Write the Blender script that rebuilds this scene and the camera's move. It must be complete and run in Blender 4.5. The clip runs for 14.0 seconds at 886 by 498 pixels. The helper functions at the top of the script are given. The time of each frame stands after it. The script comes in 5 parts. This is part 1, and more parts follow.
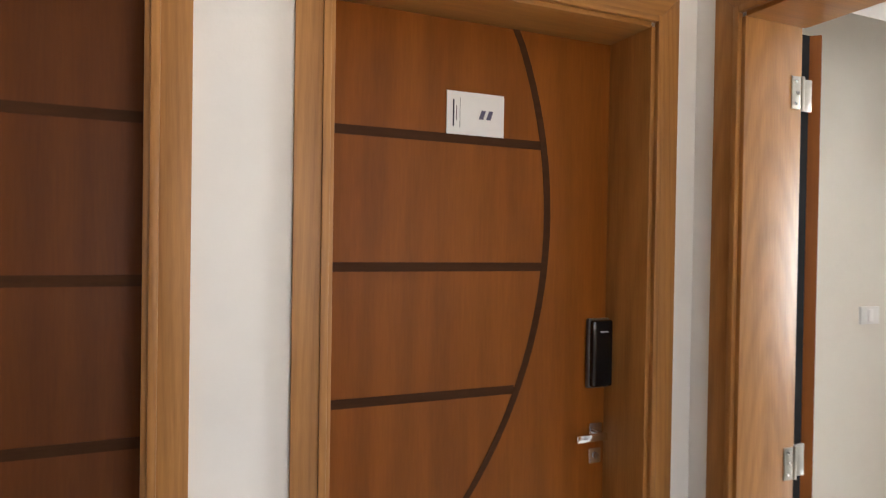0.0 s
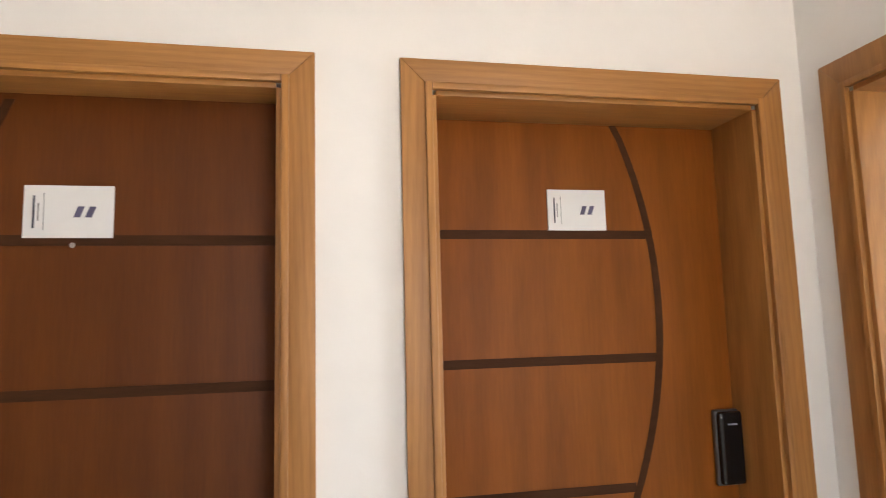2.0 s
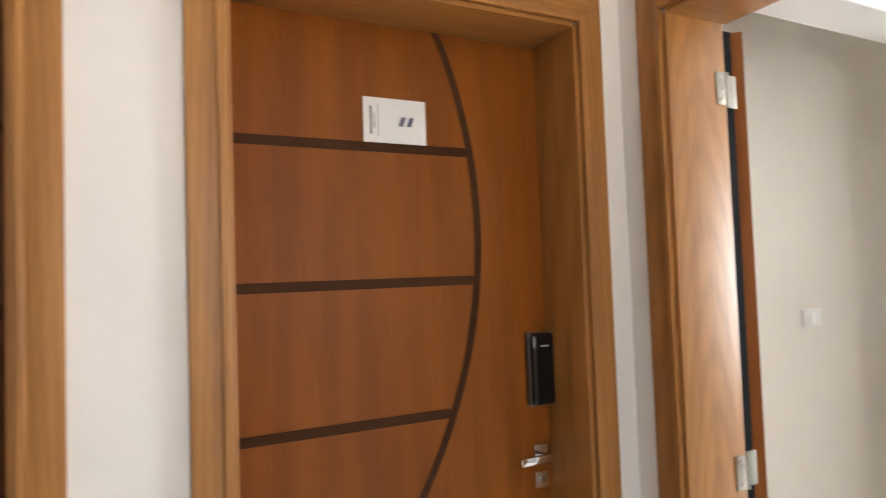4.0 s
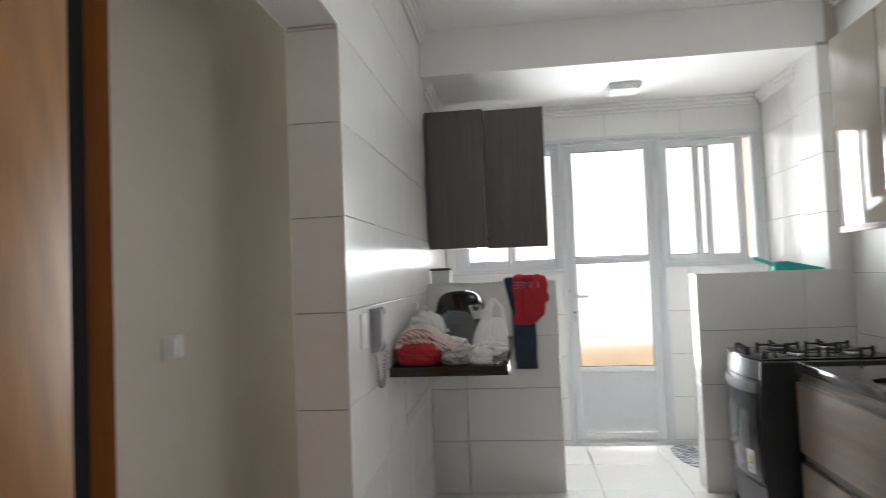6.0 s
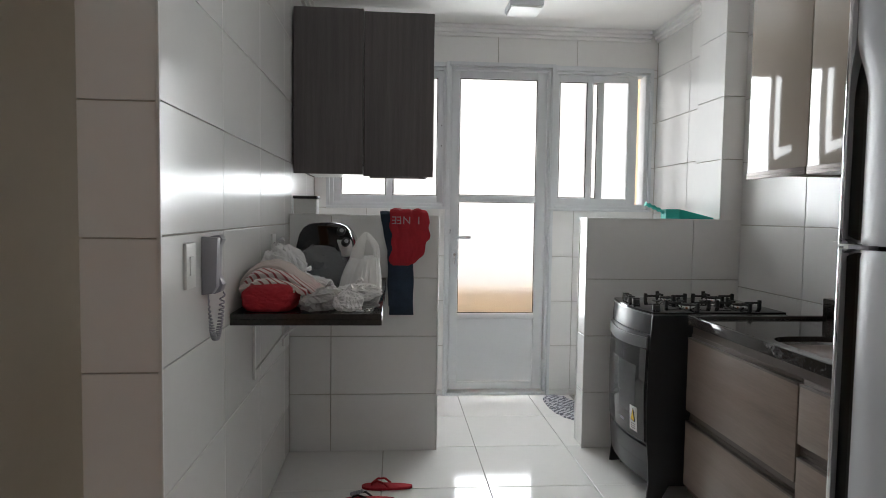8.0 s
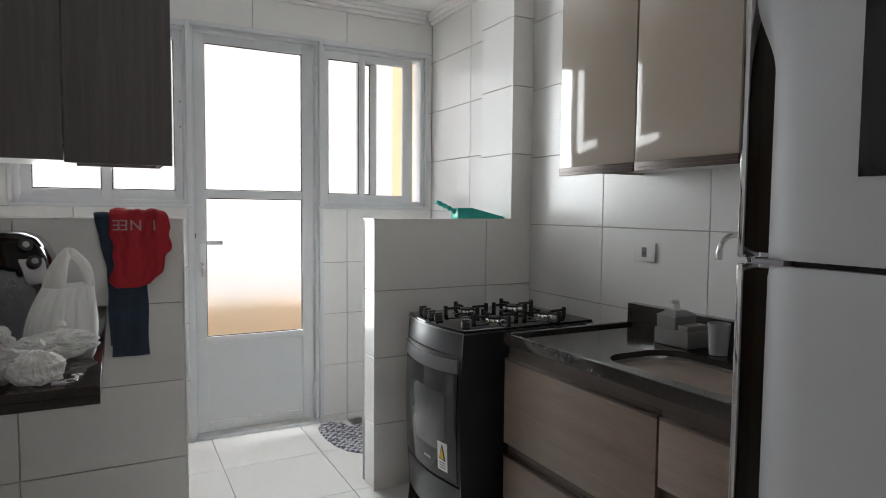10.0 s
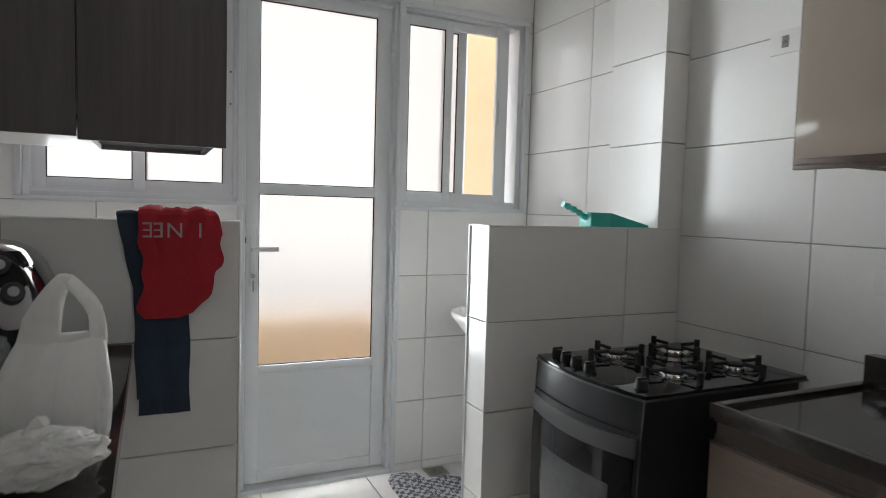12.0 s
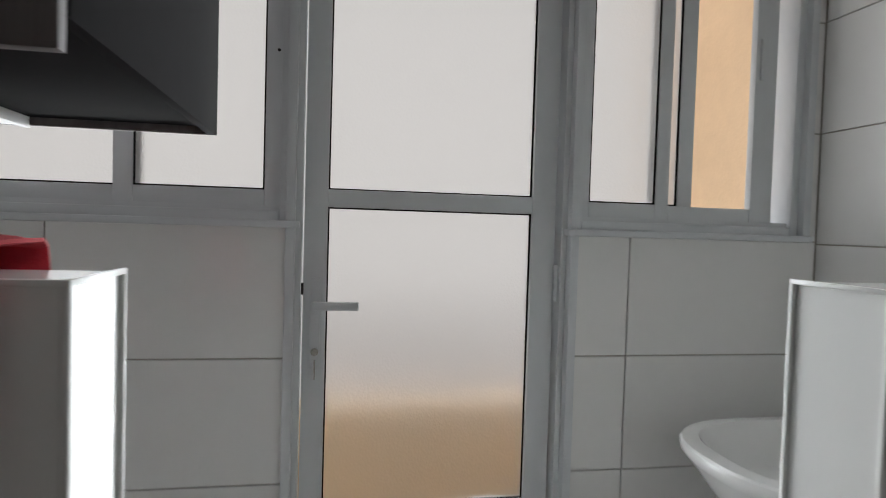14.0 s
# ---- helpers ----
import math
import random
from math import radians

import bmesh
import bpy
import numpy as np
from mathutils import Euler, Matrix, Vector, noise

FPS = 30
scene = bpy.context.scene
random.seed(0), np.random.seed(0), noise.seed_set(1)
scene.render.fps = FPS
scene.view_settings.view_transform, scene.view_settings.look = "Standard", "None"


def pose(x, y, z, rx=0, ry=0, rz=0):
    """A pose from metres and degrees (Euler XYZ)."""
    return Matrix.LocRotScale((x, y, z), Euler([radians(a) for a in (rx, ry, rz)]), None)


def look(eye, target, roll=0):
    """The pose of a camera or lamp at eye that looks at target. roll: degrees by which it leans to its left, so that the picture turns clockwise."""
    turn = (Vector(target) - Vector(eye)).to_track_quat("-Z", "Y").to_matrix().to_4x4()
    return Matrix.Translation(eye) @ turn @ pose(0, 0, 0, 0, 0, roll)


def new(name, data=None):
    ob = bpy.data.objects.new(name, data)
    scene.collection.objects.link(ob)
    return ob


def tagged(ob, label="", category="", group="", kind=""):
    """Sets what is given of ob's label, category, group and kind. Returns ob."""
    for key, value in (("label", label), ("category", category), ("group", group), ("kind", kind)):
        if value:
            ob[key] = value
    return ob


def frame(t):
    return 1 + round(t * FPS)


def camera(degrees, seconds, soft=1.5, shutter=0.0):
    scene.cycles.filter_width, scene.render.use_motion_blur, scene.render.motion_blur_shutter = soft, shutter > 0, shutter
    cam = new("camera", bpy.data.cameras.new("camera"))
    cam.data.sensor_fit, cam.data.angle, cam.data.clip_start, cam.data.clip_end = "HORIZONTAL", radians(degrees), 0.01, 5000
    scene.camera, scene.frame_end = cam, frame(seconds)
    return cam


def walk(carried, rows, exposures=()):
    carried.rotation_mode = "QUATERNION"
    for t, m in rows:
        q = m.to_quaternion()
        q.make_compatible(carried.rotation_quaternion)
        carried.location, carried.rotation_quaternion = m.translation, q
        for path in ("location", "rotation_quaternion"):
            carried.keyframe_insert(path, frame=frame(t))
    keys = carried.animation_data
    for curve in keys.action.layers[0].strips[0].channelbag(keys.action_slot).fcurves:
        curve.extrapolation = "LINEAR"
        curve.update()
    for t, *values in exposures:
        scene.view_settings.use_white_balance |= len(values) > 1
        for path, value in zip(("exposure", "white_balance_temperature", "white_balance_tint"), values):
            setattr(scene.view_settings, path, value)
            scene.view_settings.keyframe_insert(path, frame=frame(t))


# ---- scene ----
# camera and walk
cam = camera(70.5, 14.0, soft=0.7, shutter=0.3)
PATH = [
    (0, (0.41, 0.493, 1.432), (1.188, 2.335, 1.411), 0.9),
    (0.5, (0.509, 0.448, 1.444), (1.044, 2.371, 1.566), -0.5),
    (1, (0.505, 0.447, 1.473), (0.991, 2.382, 1.624), -1.5),
    (1.5, (0.476, 0.433, 1.48), (0.93, 2.372, 1.659), -1.7),
    (2, (0.434, 0.413, 1.477), (0.83, 2.36, 1.708), -1.5),
    (2.2, (0.421, 0.404, 1.464), (0.762, 2.361, 1.695), -1.3),
    (4.3, (0.57, 0.647, 1.383), (1.745, 2.266, 1.404), -2.2),
    (4.5, (0.608, 0.745, 1.41), (1.986, 2.195, 1.43), -2.9),
    (4.9, (0.736, 0.922, 1.409), (2.399, 2.033, 1.43), -4.0),
    (5, (0.791, 0.951, 1.408), (2.497, 1.994, 1.416), -3.0),
    (5.5, (1.052, 1.041, 1.389), (2.92, 1.75, 1.484), -2.8),
    (6, (1.243, 1.130, 1.346), (3.227, 1.376, 1.428), -2.3),
    (6.5, (1.371, 1.203, 1.34), (3.36, 0.992, 1.359), -2.7),
    (7, (1.467, 1.23, 1.315), (3.447, 0.954, 1.24), -1.4),
    (7.5, (1.608, 1.192, 1.296), (3.591, 0.961, 1.17), 2.0),
    (8, (1.758, 1.161, 1.301), (3.749, 1.007, 1.189), 0.8),
    (8.5, (1.945, 1.137, 1.302), (3.907, 0.76, 1.218), 0.2),
    (9, (2.156, 1.142, 1.32), (4.075, 0.586, 1.212), -1.1),
    (9.2, (2.22, 1.123, 1.322), (4.11, 0.478, 1.208), -0.7),
    (11.3, (2.867, 1.259, 1.339), (4.546, 0.178, 1.215), 0.6),
    (11.5, (2.976, 1.229, 1.331), (4.696, 0.216, 1.207), 0.5),
    (12, (3.258, 1.155, 1.338), (5.067, 0.312, 1.214), 1.6),
    (12.5, (3.588, 1.076, 1.348), (5.39, 0.212, 1.271), 0.9),
    (13, (3.887, 0.942, 1.344), (5.781, 0.311, 1.224), 1.3),
    (13.5, (4.204, 0.828, 1.342), (6.142, 0.366, 1.206), 2.1),
    (14, (4.559, 0.708, 1.345), (6.524, 0.345, 1.277), 1.7),
]
EXPOSURES = [(0.0, 2.7), (0.5, 2.85), (1.0, 2.98), (2.2, 3.05), (4.3, 2.8), (4.5, 2.7), (5.0, 2.3), (5.5, 1.75), (6.0, 1.15), (6.5, 0.78), (7.0, 0.64), (9.0, 0.6), (11.5, 0.52), (12.5, 0.18), (13.5, -0.2), (14.0, -0.40)]
walk(cam, [(t, look(eye, target, roll)) for t, eye, target, roll in PATH], EXPOSURES)

# world, sun, lights
world = bpy.data.worlds.new("sky")
scene.world = world
world.use_nodes = True
wn = world.node_tree.nodes
sky = wn.new("ShaderNodeTexSky")
sky.sky_type, sky.sun_disc = "NISHITA", False
sky.sun_elevation, sky.sun_rotation = radians(52), radians(-30)
sky.air_density, sky.dust_density = 1.0, 8.0
world.node_tree.links.new(sky.outputs[0], wn["Background"].inputs[0])
wn["Background"].inputs[1].default_value = 0.12


def lamp(name, kind, m, energy, colour, **more):
    d = bpy.data.lights.new(name, kind)
    d.energy, d.color = energy, colour
    for k, v in more.items():
        if k == "size":
            d.shape, d.size, d.size_y = "RECTANGLE", v[0], v[1]
        if k == "spread":
            d.spread = v
        if k == "angle":
            d.angle = v
    ob = new(name, d)
    ob.matrix_world = m
    return ob


lamp("sun", "SUN", look((0, 0, 0), (0.34, 0.6, -0.95)), 2.0, (1.0, 0.95, 0.88), angle=radians(0.6))
# the bright hazy sky in front of the balcony, and the sky straight above it
lamp("sky_light", "AREA", look((12.5, 0.4, 4.6), (6.2, 0.4, 2.4)), 210, (0.95, 0.98, 1.0), size=(15.0, 9.5))
# stands in for sky overhead, narrowed and aimed to brighten the parapet
lamp("zenith_light", "AREA", look((6.55, 0.60, 3.4), (6.66, 0.60, 0.3)), 35, (0.97, 0.985, 1.0), size=(1.7, 0.42), spread=radians(80))
# the sky's light in the openings of the balcony door and of the two windows
lamp("door_daylight", "AREA", look((6.165, 0.43, 1.43), (5.0, 0.43, 1.43)), 14.5, (0.92, 0.97, 1.0), size=(0.55, 1.66), spread=radians(132))
lamp("window_daylight", "AREA", look((6.165, -0.26, 1.85), (5.0, -0.26, 1.85)), 1.2, (0.95, 0.98, 1.0), size=(0.48, 0.84))
lamp("side_window_daylight", "AREA", look((6.165, 1.20, 1.85), (5.0, 1.20, 1.85)), 4.8, (0.92, 0.97, 1.0), size=(0.65, 0.84), spread=radians(140))
# an added fill lamp, set in an unseen opening beside the fridge
lamp("side_fill", "AREA", look((2.15, -0.88, 1.7), (4.2, 0.9, 1.2)), 2.6, (1.0, 0.99, 0.97), size=(0.6, 1.4))
# an added fill lamp at the unseen far end of the hall
lamp("hall_fill", "AREA", look((6.22, 2.08, 1.35), (2.0, 2.1, 1.3)), 9, (1.0, 0.95, 0.88), size=(0.28, 1.9))
# an added fill lamp in an unseen opening of the landing's back wall
lamp("landing_fill", "AREA", look((1.3, -1.15, 1.7), (0.9, 1.79, 1.2)), 1.5, (1.0, 0.95, 0.88), size=(0.7, 1.3))


# materials
def mat(name, colour, rough=0.5, metal=0.0, vary=0.06, scale=8.0, stretch=(1, 1, 1), bump=0.0, bump_scale=60.0,
        coat=0.0, spec=0.5, second=None, detail=4.0, rough_vary=0.0, island=0.0):
    """A surface with a base colour that wanders between two tones at two scales, fine relief and uneven gloss."""
    m = bpy.data.materials.new(name)
    m.use_nodes = True
    nt = m.node_tree
    n, l = nt.nodes, nt.links
    b = n["Principled BSDF"]
    tc = n.new("ShaderNodeTexCoord")
    mp = n.new("ShaderNodeMapping")
    mp.inputs["Scale"].default_value = stretch
    l.new(tc.outputs["Object"], mp.inputs[0])
    big, fine = n.new("ShaderNodeTexNoise"), n.new("ShaderNodeTexNoise")
    big.inputs["Scale"].default_value, big.inputs["Detail"].default_value = scale, detail
    fine.inputs["Scale"].default_value, fine.inputs["Detail"].default_value = scale * 9, 3
    l.new(mp.outputs[0], big.inputs[0])
    l.new(mp.outputs[0], fine.inputs[0])
    mixf = n.new("ShaderNodeMix")
    mixf.inputs[0].default_value = 0.35
    l.new(big.outputs[0], mixf.inputs[2])
    l.new(fine.outputs[0], mixf.inputs[3])
    ramp = n.new("ShaderNodeValToRGB")
    lo = second or [c * (1 - vary) for c in colour]
    hi = colour if second else [min(1, c * (1 + vary)) for c in colour]
    ramp.color_ramp.elements[0].position, ramp.color_ramp.elements[1].position = 0.3, 0.7
    ramp.color_ramp.elements[0].color, ramp.color_ramp.elements[1].color = (*lo, 1), (*hi, 1)
    l.new(mixf.outputs[0], ramp.inputs[0])
    out = ramp.outputs[0]
    if island:
        info, hsv, ma = n.new("ShaderNodeObjectInfo"), n.new("ShaderNodeHueSaturation"), n.new("ShaderNodeMapRange")
        ma.inputs["To Min"].default_value, ma.inputs["To Max"].default_value = 1 - island, 1 + island
        l.new(info.outputs["Random"], ma.inputs["Value"])
        l.new(ma.outputs[0], hsv.inputs["Value"])
        l.new(out, hsv.inputs["Color"])
        out = hsv.outputs[0]
    l.new(out, b.inputs["Base Color"])
    b.inputs["Metallic"].default_value = metal
    b.inputs["Roughness"].default_value = rough
    if rough_vary:
        rr = n.new("ShaderNodeMapRange")
        rr.inputs["To Min"].default_value, rr.inputs["To Max"].default_value = max(0.02, rough - rough_vary), rough + rough_vary
        l.new(big.outputs[0], rr.inputs["Value"])
        l.new(rr.outputs[0], b.inputs["Roughness"])
    b.inputs["Coat Weight"].default_value = coat
    b.inputs["Specular IOR Level"].default_value = spec
    b.inputs["Coat Roughness"].default_value = 0.03
    if bump:
        bn, bp = n.new("ShaderNodeTexNoise"), n.new("ShaderNodeBump")
        bn.inputs["Scale"].default_value, bn.inputs["Detail"].default_value = bump_scale, 5
        bp.inputs["Strength"].default_value, bp.inputs["Distance"].default_value = bump, 0.004
        l.new(mp.outputs[0], bn.inputs[0])
        l.new(bn.outputs[0], bp.inputs["Height"])
        l.new(bp.outputs[0], b.inputs["Normal"])
    return m


def figured(m, scale, distortion, stretch, dark):
    """Adds drawn-out growth rings to a wood, darker by dark at most."""
    n, l = m.node_tree.nodes, m.node_tree.links
    b = n["Principled BSDF"]
    old = b.inputs["Base Color"].links[0].from_socket
    tc, mp, wv, rr, mx = n.new("ShaderNodeTexCoord"), n.new("ShaderNodeMapping"), n.new("ShaderNodeTexWave"), n.new("ShaderNodeMapRange"), n.new("ShaderNodeMix")
    mp.inputs["Scale"].default_value = stretch
    wv.wave_type, wv.rings_direction = "RINGS", "SPHERICAL"
    wv.inputs["Scale"].default_value, wv.inputs["Distortion"].default_value = scale, distortion
    wv.inputs["Detail"].default_value, wv.inputs["Detail Scale"].default_value = 3.0, 0.8
    rr.inputs["From Min"].default_value, rr.inputs["From Max"].default_value = 0.35, 1.0
    rr.inputs["To Min"].default_value, rr.inputs["To Max"].default_value = 0.0, dark
    mx.data_type, mx.blend_type = "RGBA", "MULTIPLY"
    mx.inputs[7].default_value = (0.45, 0.36, 0.28, 1)
    l.new(tc.outputs["Object"], mp.inputs[0])
    l.new(mp.outputs[0], wv.inputs[0])
    l.new(wv.outputs["Fac"], rr.inputs["Value"])
    l.new(rr.outputs[0], mx.inputs[0])
    l.new(old, mx.inputs[6])
    l.new(mx.outputs[2], b.inputs["Base Color"])
    return m


def glass_mat(name, colour, rough, ior=1.45, bump=0.0, bump_scale=90.0):
    m = bpy.data.materials.new(name)
    m.use_nodes = True
    n, l = m.node_tree.nodes, m.node_tree.links
    b = n["Principled BSDF"]
    b.inputs["Base Color"].default_value = (*colour, 1)
    b.inputs["Roughness"].default_value, b.inputs["IOR"].default_value = rough, ior
    b.inputs["Transmission Weight"].default_value = 1.0
    if bump:
        tc, bn, bp = n.new("ShaderNodeTexCoord"), n.new("ShaderNodeTexVoronoi"), n.new("ShaderNodeBump")
        bn.inputs["Scale"].default_value = bump_scale
        bp.inputs["Strength"].default_value, bp.inputs["Distance"].default_value = bump, 0.003
        l.new(tc.outputs["Object"], bn.inputs["Vector"])
        l.new(bn.outputs["Distance"], bp.inputs["Height"])
        l.new(bp.outputs[0], b.inputs["Normal"])
    return m


M = {
    "plaster": mat("warm_white_plaster", (0.80, 0.765, 0.725), 0.75, vary=0.03, scale=1.6, bump=0.12, bump_scale=45),
    "cream": mat("cream_plaster", (0.72, 0.68, 0.61), 0.7, vary=0.03, scale=1.5, bump=0.1, bump_scale=45),
    "ceil": mat("ceiling_paint", (0.90, 0.895, 0.88), 0.8, vary=0.02, scale=1.2, bump=0.05, bump_scale=40),
    "tile": mat("white_wall_tile", (0.84, 0.835, 0.82), 0.20, vary=0.015, scale=2.5, bump=0.02, bump_scale=5, island=0.015, rough_vary=0.04),
    "floor": mat("white_floor_tile", (0.83, 0.815, 0.79), 0.10, vary=0.025, scale=3, bump=0.015, bump_scale=9, island=0.02, rough_vary=0.03),
    "grout": mat("tile_grout", (0.50, 0.46, 0.41), 0.9, vary=0.12, scale=12, bump=0.2),
    "edge": mat("tile_edge_strip", (0.80, 0.80, 0.78), 0.3, vary=0.03),
    "door": mat("varnished_door_wood", (0.285, 0.088, 0.0105), 0.48, spec=0.22, scale=2.2, stretch=(9, 9, 0.7), second=(0.20, 0.058, 0.007), bump=0.04, bump_scale=30, rough_vary=0.06),
    # the same door wood, darkened to put the left door's shade into colour
    "door_shaded": mat("shaded_varnished_door_wood", (0.150, 0.043, 0.0070), 0.48, spec=0.22, scale=2.2, stretch=(9, 9, 0.7), second=(0.105, 0.029, 0.0052), bump=0.04, bump_scale=30, rough_vary=0.06),
    "inlay": mat("dark_inlay_wood", (0.062, 0.022, 0.008), 0.65, spec=0.15, vary=0.2, scale=6, stretch=(1, 1, 8)),
    "trim": mat("varnished_trim_wood", (0.44, 0.20, 0.050), 0.42, scale=2.6, stretch=(10, 10, 0.6), second=(0.27, 0.112, 0.026), bump=0.06, bump_scale=24, rough_vary=0.06),
    "trim_h": mat("varnished_trim_wood_across", (0.44, 0.20, 0.050), 0.42, scale=2.6, stretch=(0.6, 10, 10), second=(0.27, 0.112, 0.026), bump=0.06, bump_scale=24, rough_vary=0.06),
    "alu": mat("white_painted_aluminium", (0.70, 0.72, 0.735), 0.33, vary=0.02, scale=5, rough_vary=0.05),
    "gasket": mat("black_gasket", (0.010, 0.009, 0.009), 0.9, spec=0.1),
    "frost": glass_mat("frosted_glass", (0.67, 0.652, 0.63), 0.34, bump=0.15, bump_scale=160),
    "clear": glass_mat("clear_glass", (0.97, 0.985, 0.98), 0.0),
    "darkwood": mat("dark_grey_wood_laminate", (0.145, 0.130, 0.130), 0.6, spec=0.35, scale=3, stretch=(14, 14, 0.6), second=(0.095, 0.084, 0.085), bump=0.08, bump_scale=30),
    "charcoal": mat("shaded_charcoal_laminate", (0.018, 0.017, 0.018), 0.85, spec=0.03, vary=0.08, scale=4),
    "silver": mat("silver_paint", (0.58, 0.58, 0.59), 0.32, metal=0.45, vary=0.04, rough_vary=0.05),
    "drawer": mat("brown_wood_laminate", (0.27, 0.205, 0.165), 0.36, scale=2.2, stretch=(0.8, 8, 9), second=(0.18, 0.134, 0.107), bump=0.05, bump_scale=30),
    "beige": mat("glossy_beige_lacquer", (0.39, 0.335, 0.285), 0.07, vary=0.02, scale=3, coat=0.35),
    "profile": mat("brown_handle_profile", (0.11, 0.085, 0.072), 0.35, metal=0.4, vary=0.1),
    "white": mat("white_melamine", (0.74, 0.73, 0.71), 0.4, vary=0.03),
    "granite": mat("black_granite", (0.018, 0.015, 0.0145), 0.09, scale=140, second=(0.040, 0.033, 0.030), rough_vary=0.02),
    "steel": mat("stainless_steel", (0.55, 0.54, 0.52), 0.24, metal=1.0, vary=0.05, stretch=(1, 20, 1), rough_vary=0.06),
    "chrome": mat("chrome", (0.80, 0.80, 0.80), 0.07, metal=1.0, vary=0.02),
    "fridge": mat("silver_fridge_enamel", (0.54, 0.55, 0.575), 0.34, metal=0.06, vary=0.02, scale=2, rough_vary=0.04, bump=0.01),
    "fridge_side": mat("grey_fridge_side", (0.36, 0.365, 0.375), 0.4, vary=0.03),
    "black": mat("black_plastic", (0.016, 0.016, 0.017), 0.32, vary=0.15),
    "gloss": mat("black_gloss", (0.008, 0.008, 0.009), 0.06, vary=0.1),
    "stove": mat("black_stove_enamel", (0.022, 0.023, 0.026), 0.33, vary=0.12, rough_vary=0.06),
    "stove_grey": mat("dark_grey_metal_handle", (0.16, 0.16, 0.165), 0.28, metal=0.8, vary=0.08),
    "iron": mat("cast_iron", (0.013, 0.013, 0.013), 0.55, vary=0.2, bump=0.2),
    "red": mat("red_cotton", (0.46, 0.022, 0.034), 0.85, vary=0.14, scale=9, bump=0.5, bump_scale=300),
    "navy": mat("navy_denim", (0.032, 0.050, 0.080), 0.9, vary=0.25, scale=14, bump=0.5, bump_scale=320),
    "teal": mat("teal_plastic", (0.03, 0.42, 0.36), 0.3, vary=0.05),
    "paper": mat("white_card", (0.82, 0.81, 0.80), 0.55, vary=0.02),
    "ink": mat("dark_ink", (0.03, 0.03, 0.05), 0.6),
    "print_ink": mat("blue_black_ink", (0.10, 0.09, 0.16), 0.6),
    "grey": mat("grey_plastic", (0.20, 0.19, 0.185), 0.4, vary=0.08),
    "phone": mat("grey_plastic_handset", (0.33, 0.325, 0.36), 0.35, vary=0.04),
    "porcelain": mat("white_porcelain", (0.80, 0.80, 0.79), 0.1, vary=0.01),
    "peach": mat("peach_render", (0.77, 0.58, 0.38), 0.85, vary=0.06, scale=2, bump=0.3, bump_scale=60),
    "concrete": mat("pale_concrete", (0.55, 0.52, 0.48), 0.9, vary=0.1, scale=3, bump=0.2),
    "yellow": mat("yellow_sticker", (0.75, 0.48, 0.02), 0.5),
    "blue": mat("blue_print", (0.02, 0.15, 0.45), 0.5),
    "green": mat("green_print", (0.03, 0.35, 0.08), 0.5),
    "hinge": mat("dull_steel_hinge", (0.36, 0.33, 0.28), 0.35, metal=0.9, vary=0.12, scale=20),
    "lens": mat("lamp_diffuser", (0.82, 0.82, 0.80), 0.5, vary=0.02),
}

for key, pull in (("trim", (9, 9, 0.9)), ("trim_h", (0.9, 9, 9))):
    figured(M[key], 2.2, 4.0, pull, 0.22)
for key in ("door", "door_shaded"):
    figured(M[key], 0.8, 4.0, (5, 5, 0.5), 0.16)


# building helpers
def solid(*boxes, bevel=0.0, segments=2):
    """One bmesh out of boxes (x0, x1, y0, y1, z0, z1), with rounded edges."""
    bm = bmesh.new()
    for x0, x1, y0, y1, z0, z1 in boxes:
        c = bmesh.new()
        bmesh.ops.create_cube(c, size=1, matrix=Matrix.LocRotScale(((x0 + x1) / 2, (y0 + y1) / 2, (z0 + z1) / 2), None, (abs(x1 - x0), abs(y1 - y0), abs(z1 - z0))))
        if bevel:
            w = min(bevel, 0.45 * min(abs(x1 - x0), abs(y1 - y0), abs(z1 - z0)))
            bmesh.ops.bevel(c, geom=c.edges[:], offset=w, segments=segments, profile=0.6, affect="EDGES")
        add_to(bm, c)
    return bm


def add_to(bm, other, m=None):
    """Adds the geometry of other, moved by m, to bm."""
    tmp = bpy.data.meshes.new("tmp")
    if m is not None:
        bmesh.ops.transform(other, matrix=m, verts=other.verts[:])
    other.to_mesh(tmp)
    bm.from_mesh(tmp)
    bpy.data.meshes.remove(tmp)
    other.free()
    return bm


def prism(poly, axis, d0, d1, bevel=0.0):
    """A plate: a polygon of two coordinates drawn out along axis (0, 1 or 2) from d0 to d1."""
    bm = bmesh.new()

    def at(p, d):
        v = list(p)
        v.insert(axis, d)
        return v
    a, b = [bm.verts.new(at(p, d0)) for p in poly], [bm.verts.new(at(p, d1)) for p in poly]
    k = len(poly)
    bm.faces.new(a)
    bm.faces.new(b[::-1])
    for q in range(k):
        bm.faces.new((a[q], b[q], b[(q + 1) % k], a[(q + 1) % k]))
    bmesh.ops.recalc_face_normals(bm, faces=bm.faces[:])
    if bevel:
        bmesh.ops.bevel(bm, geom=[e for e in bm.edges if e.calc_face_angle(0) > 0.5], offset=bevel, segments=2, profile=0.6, affect="EDGES")
    return bm


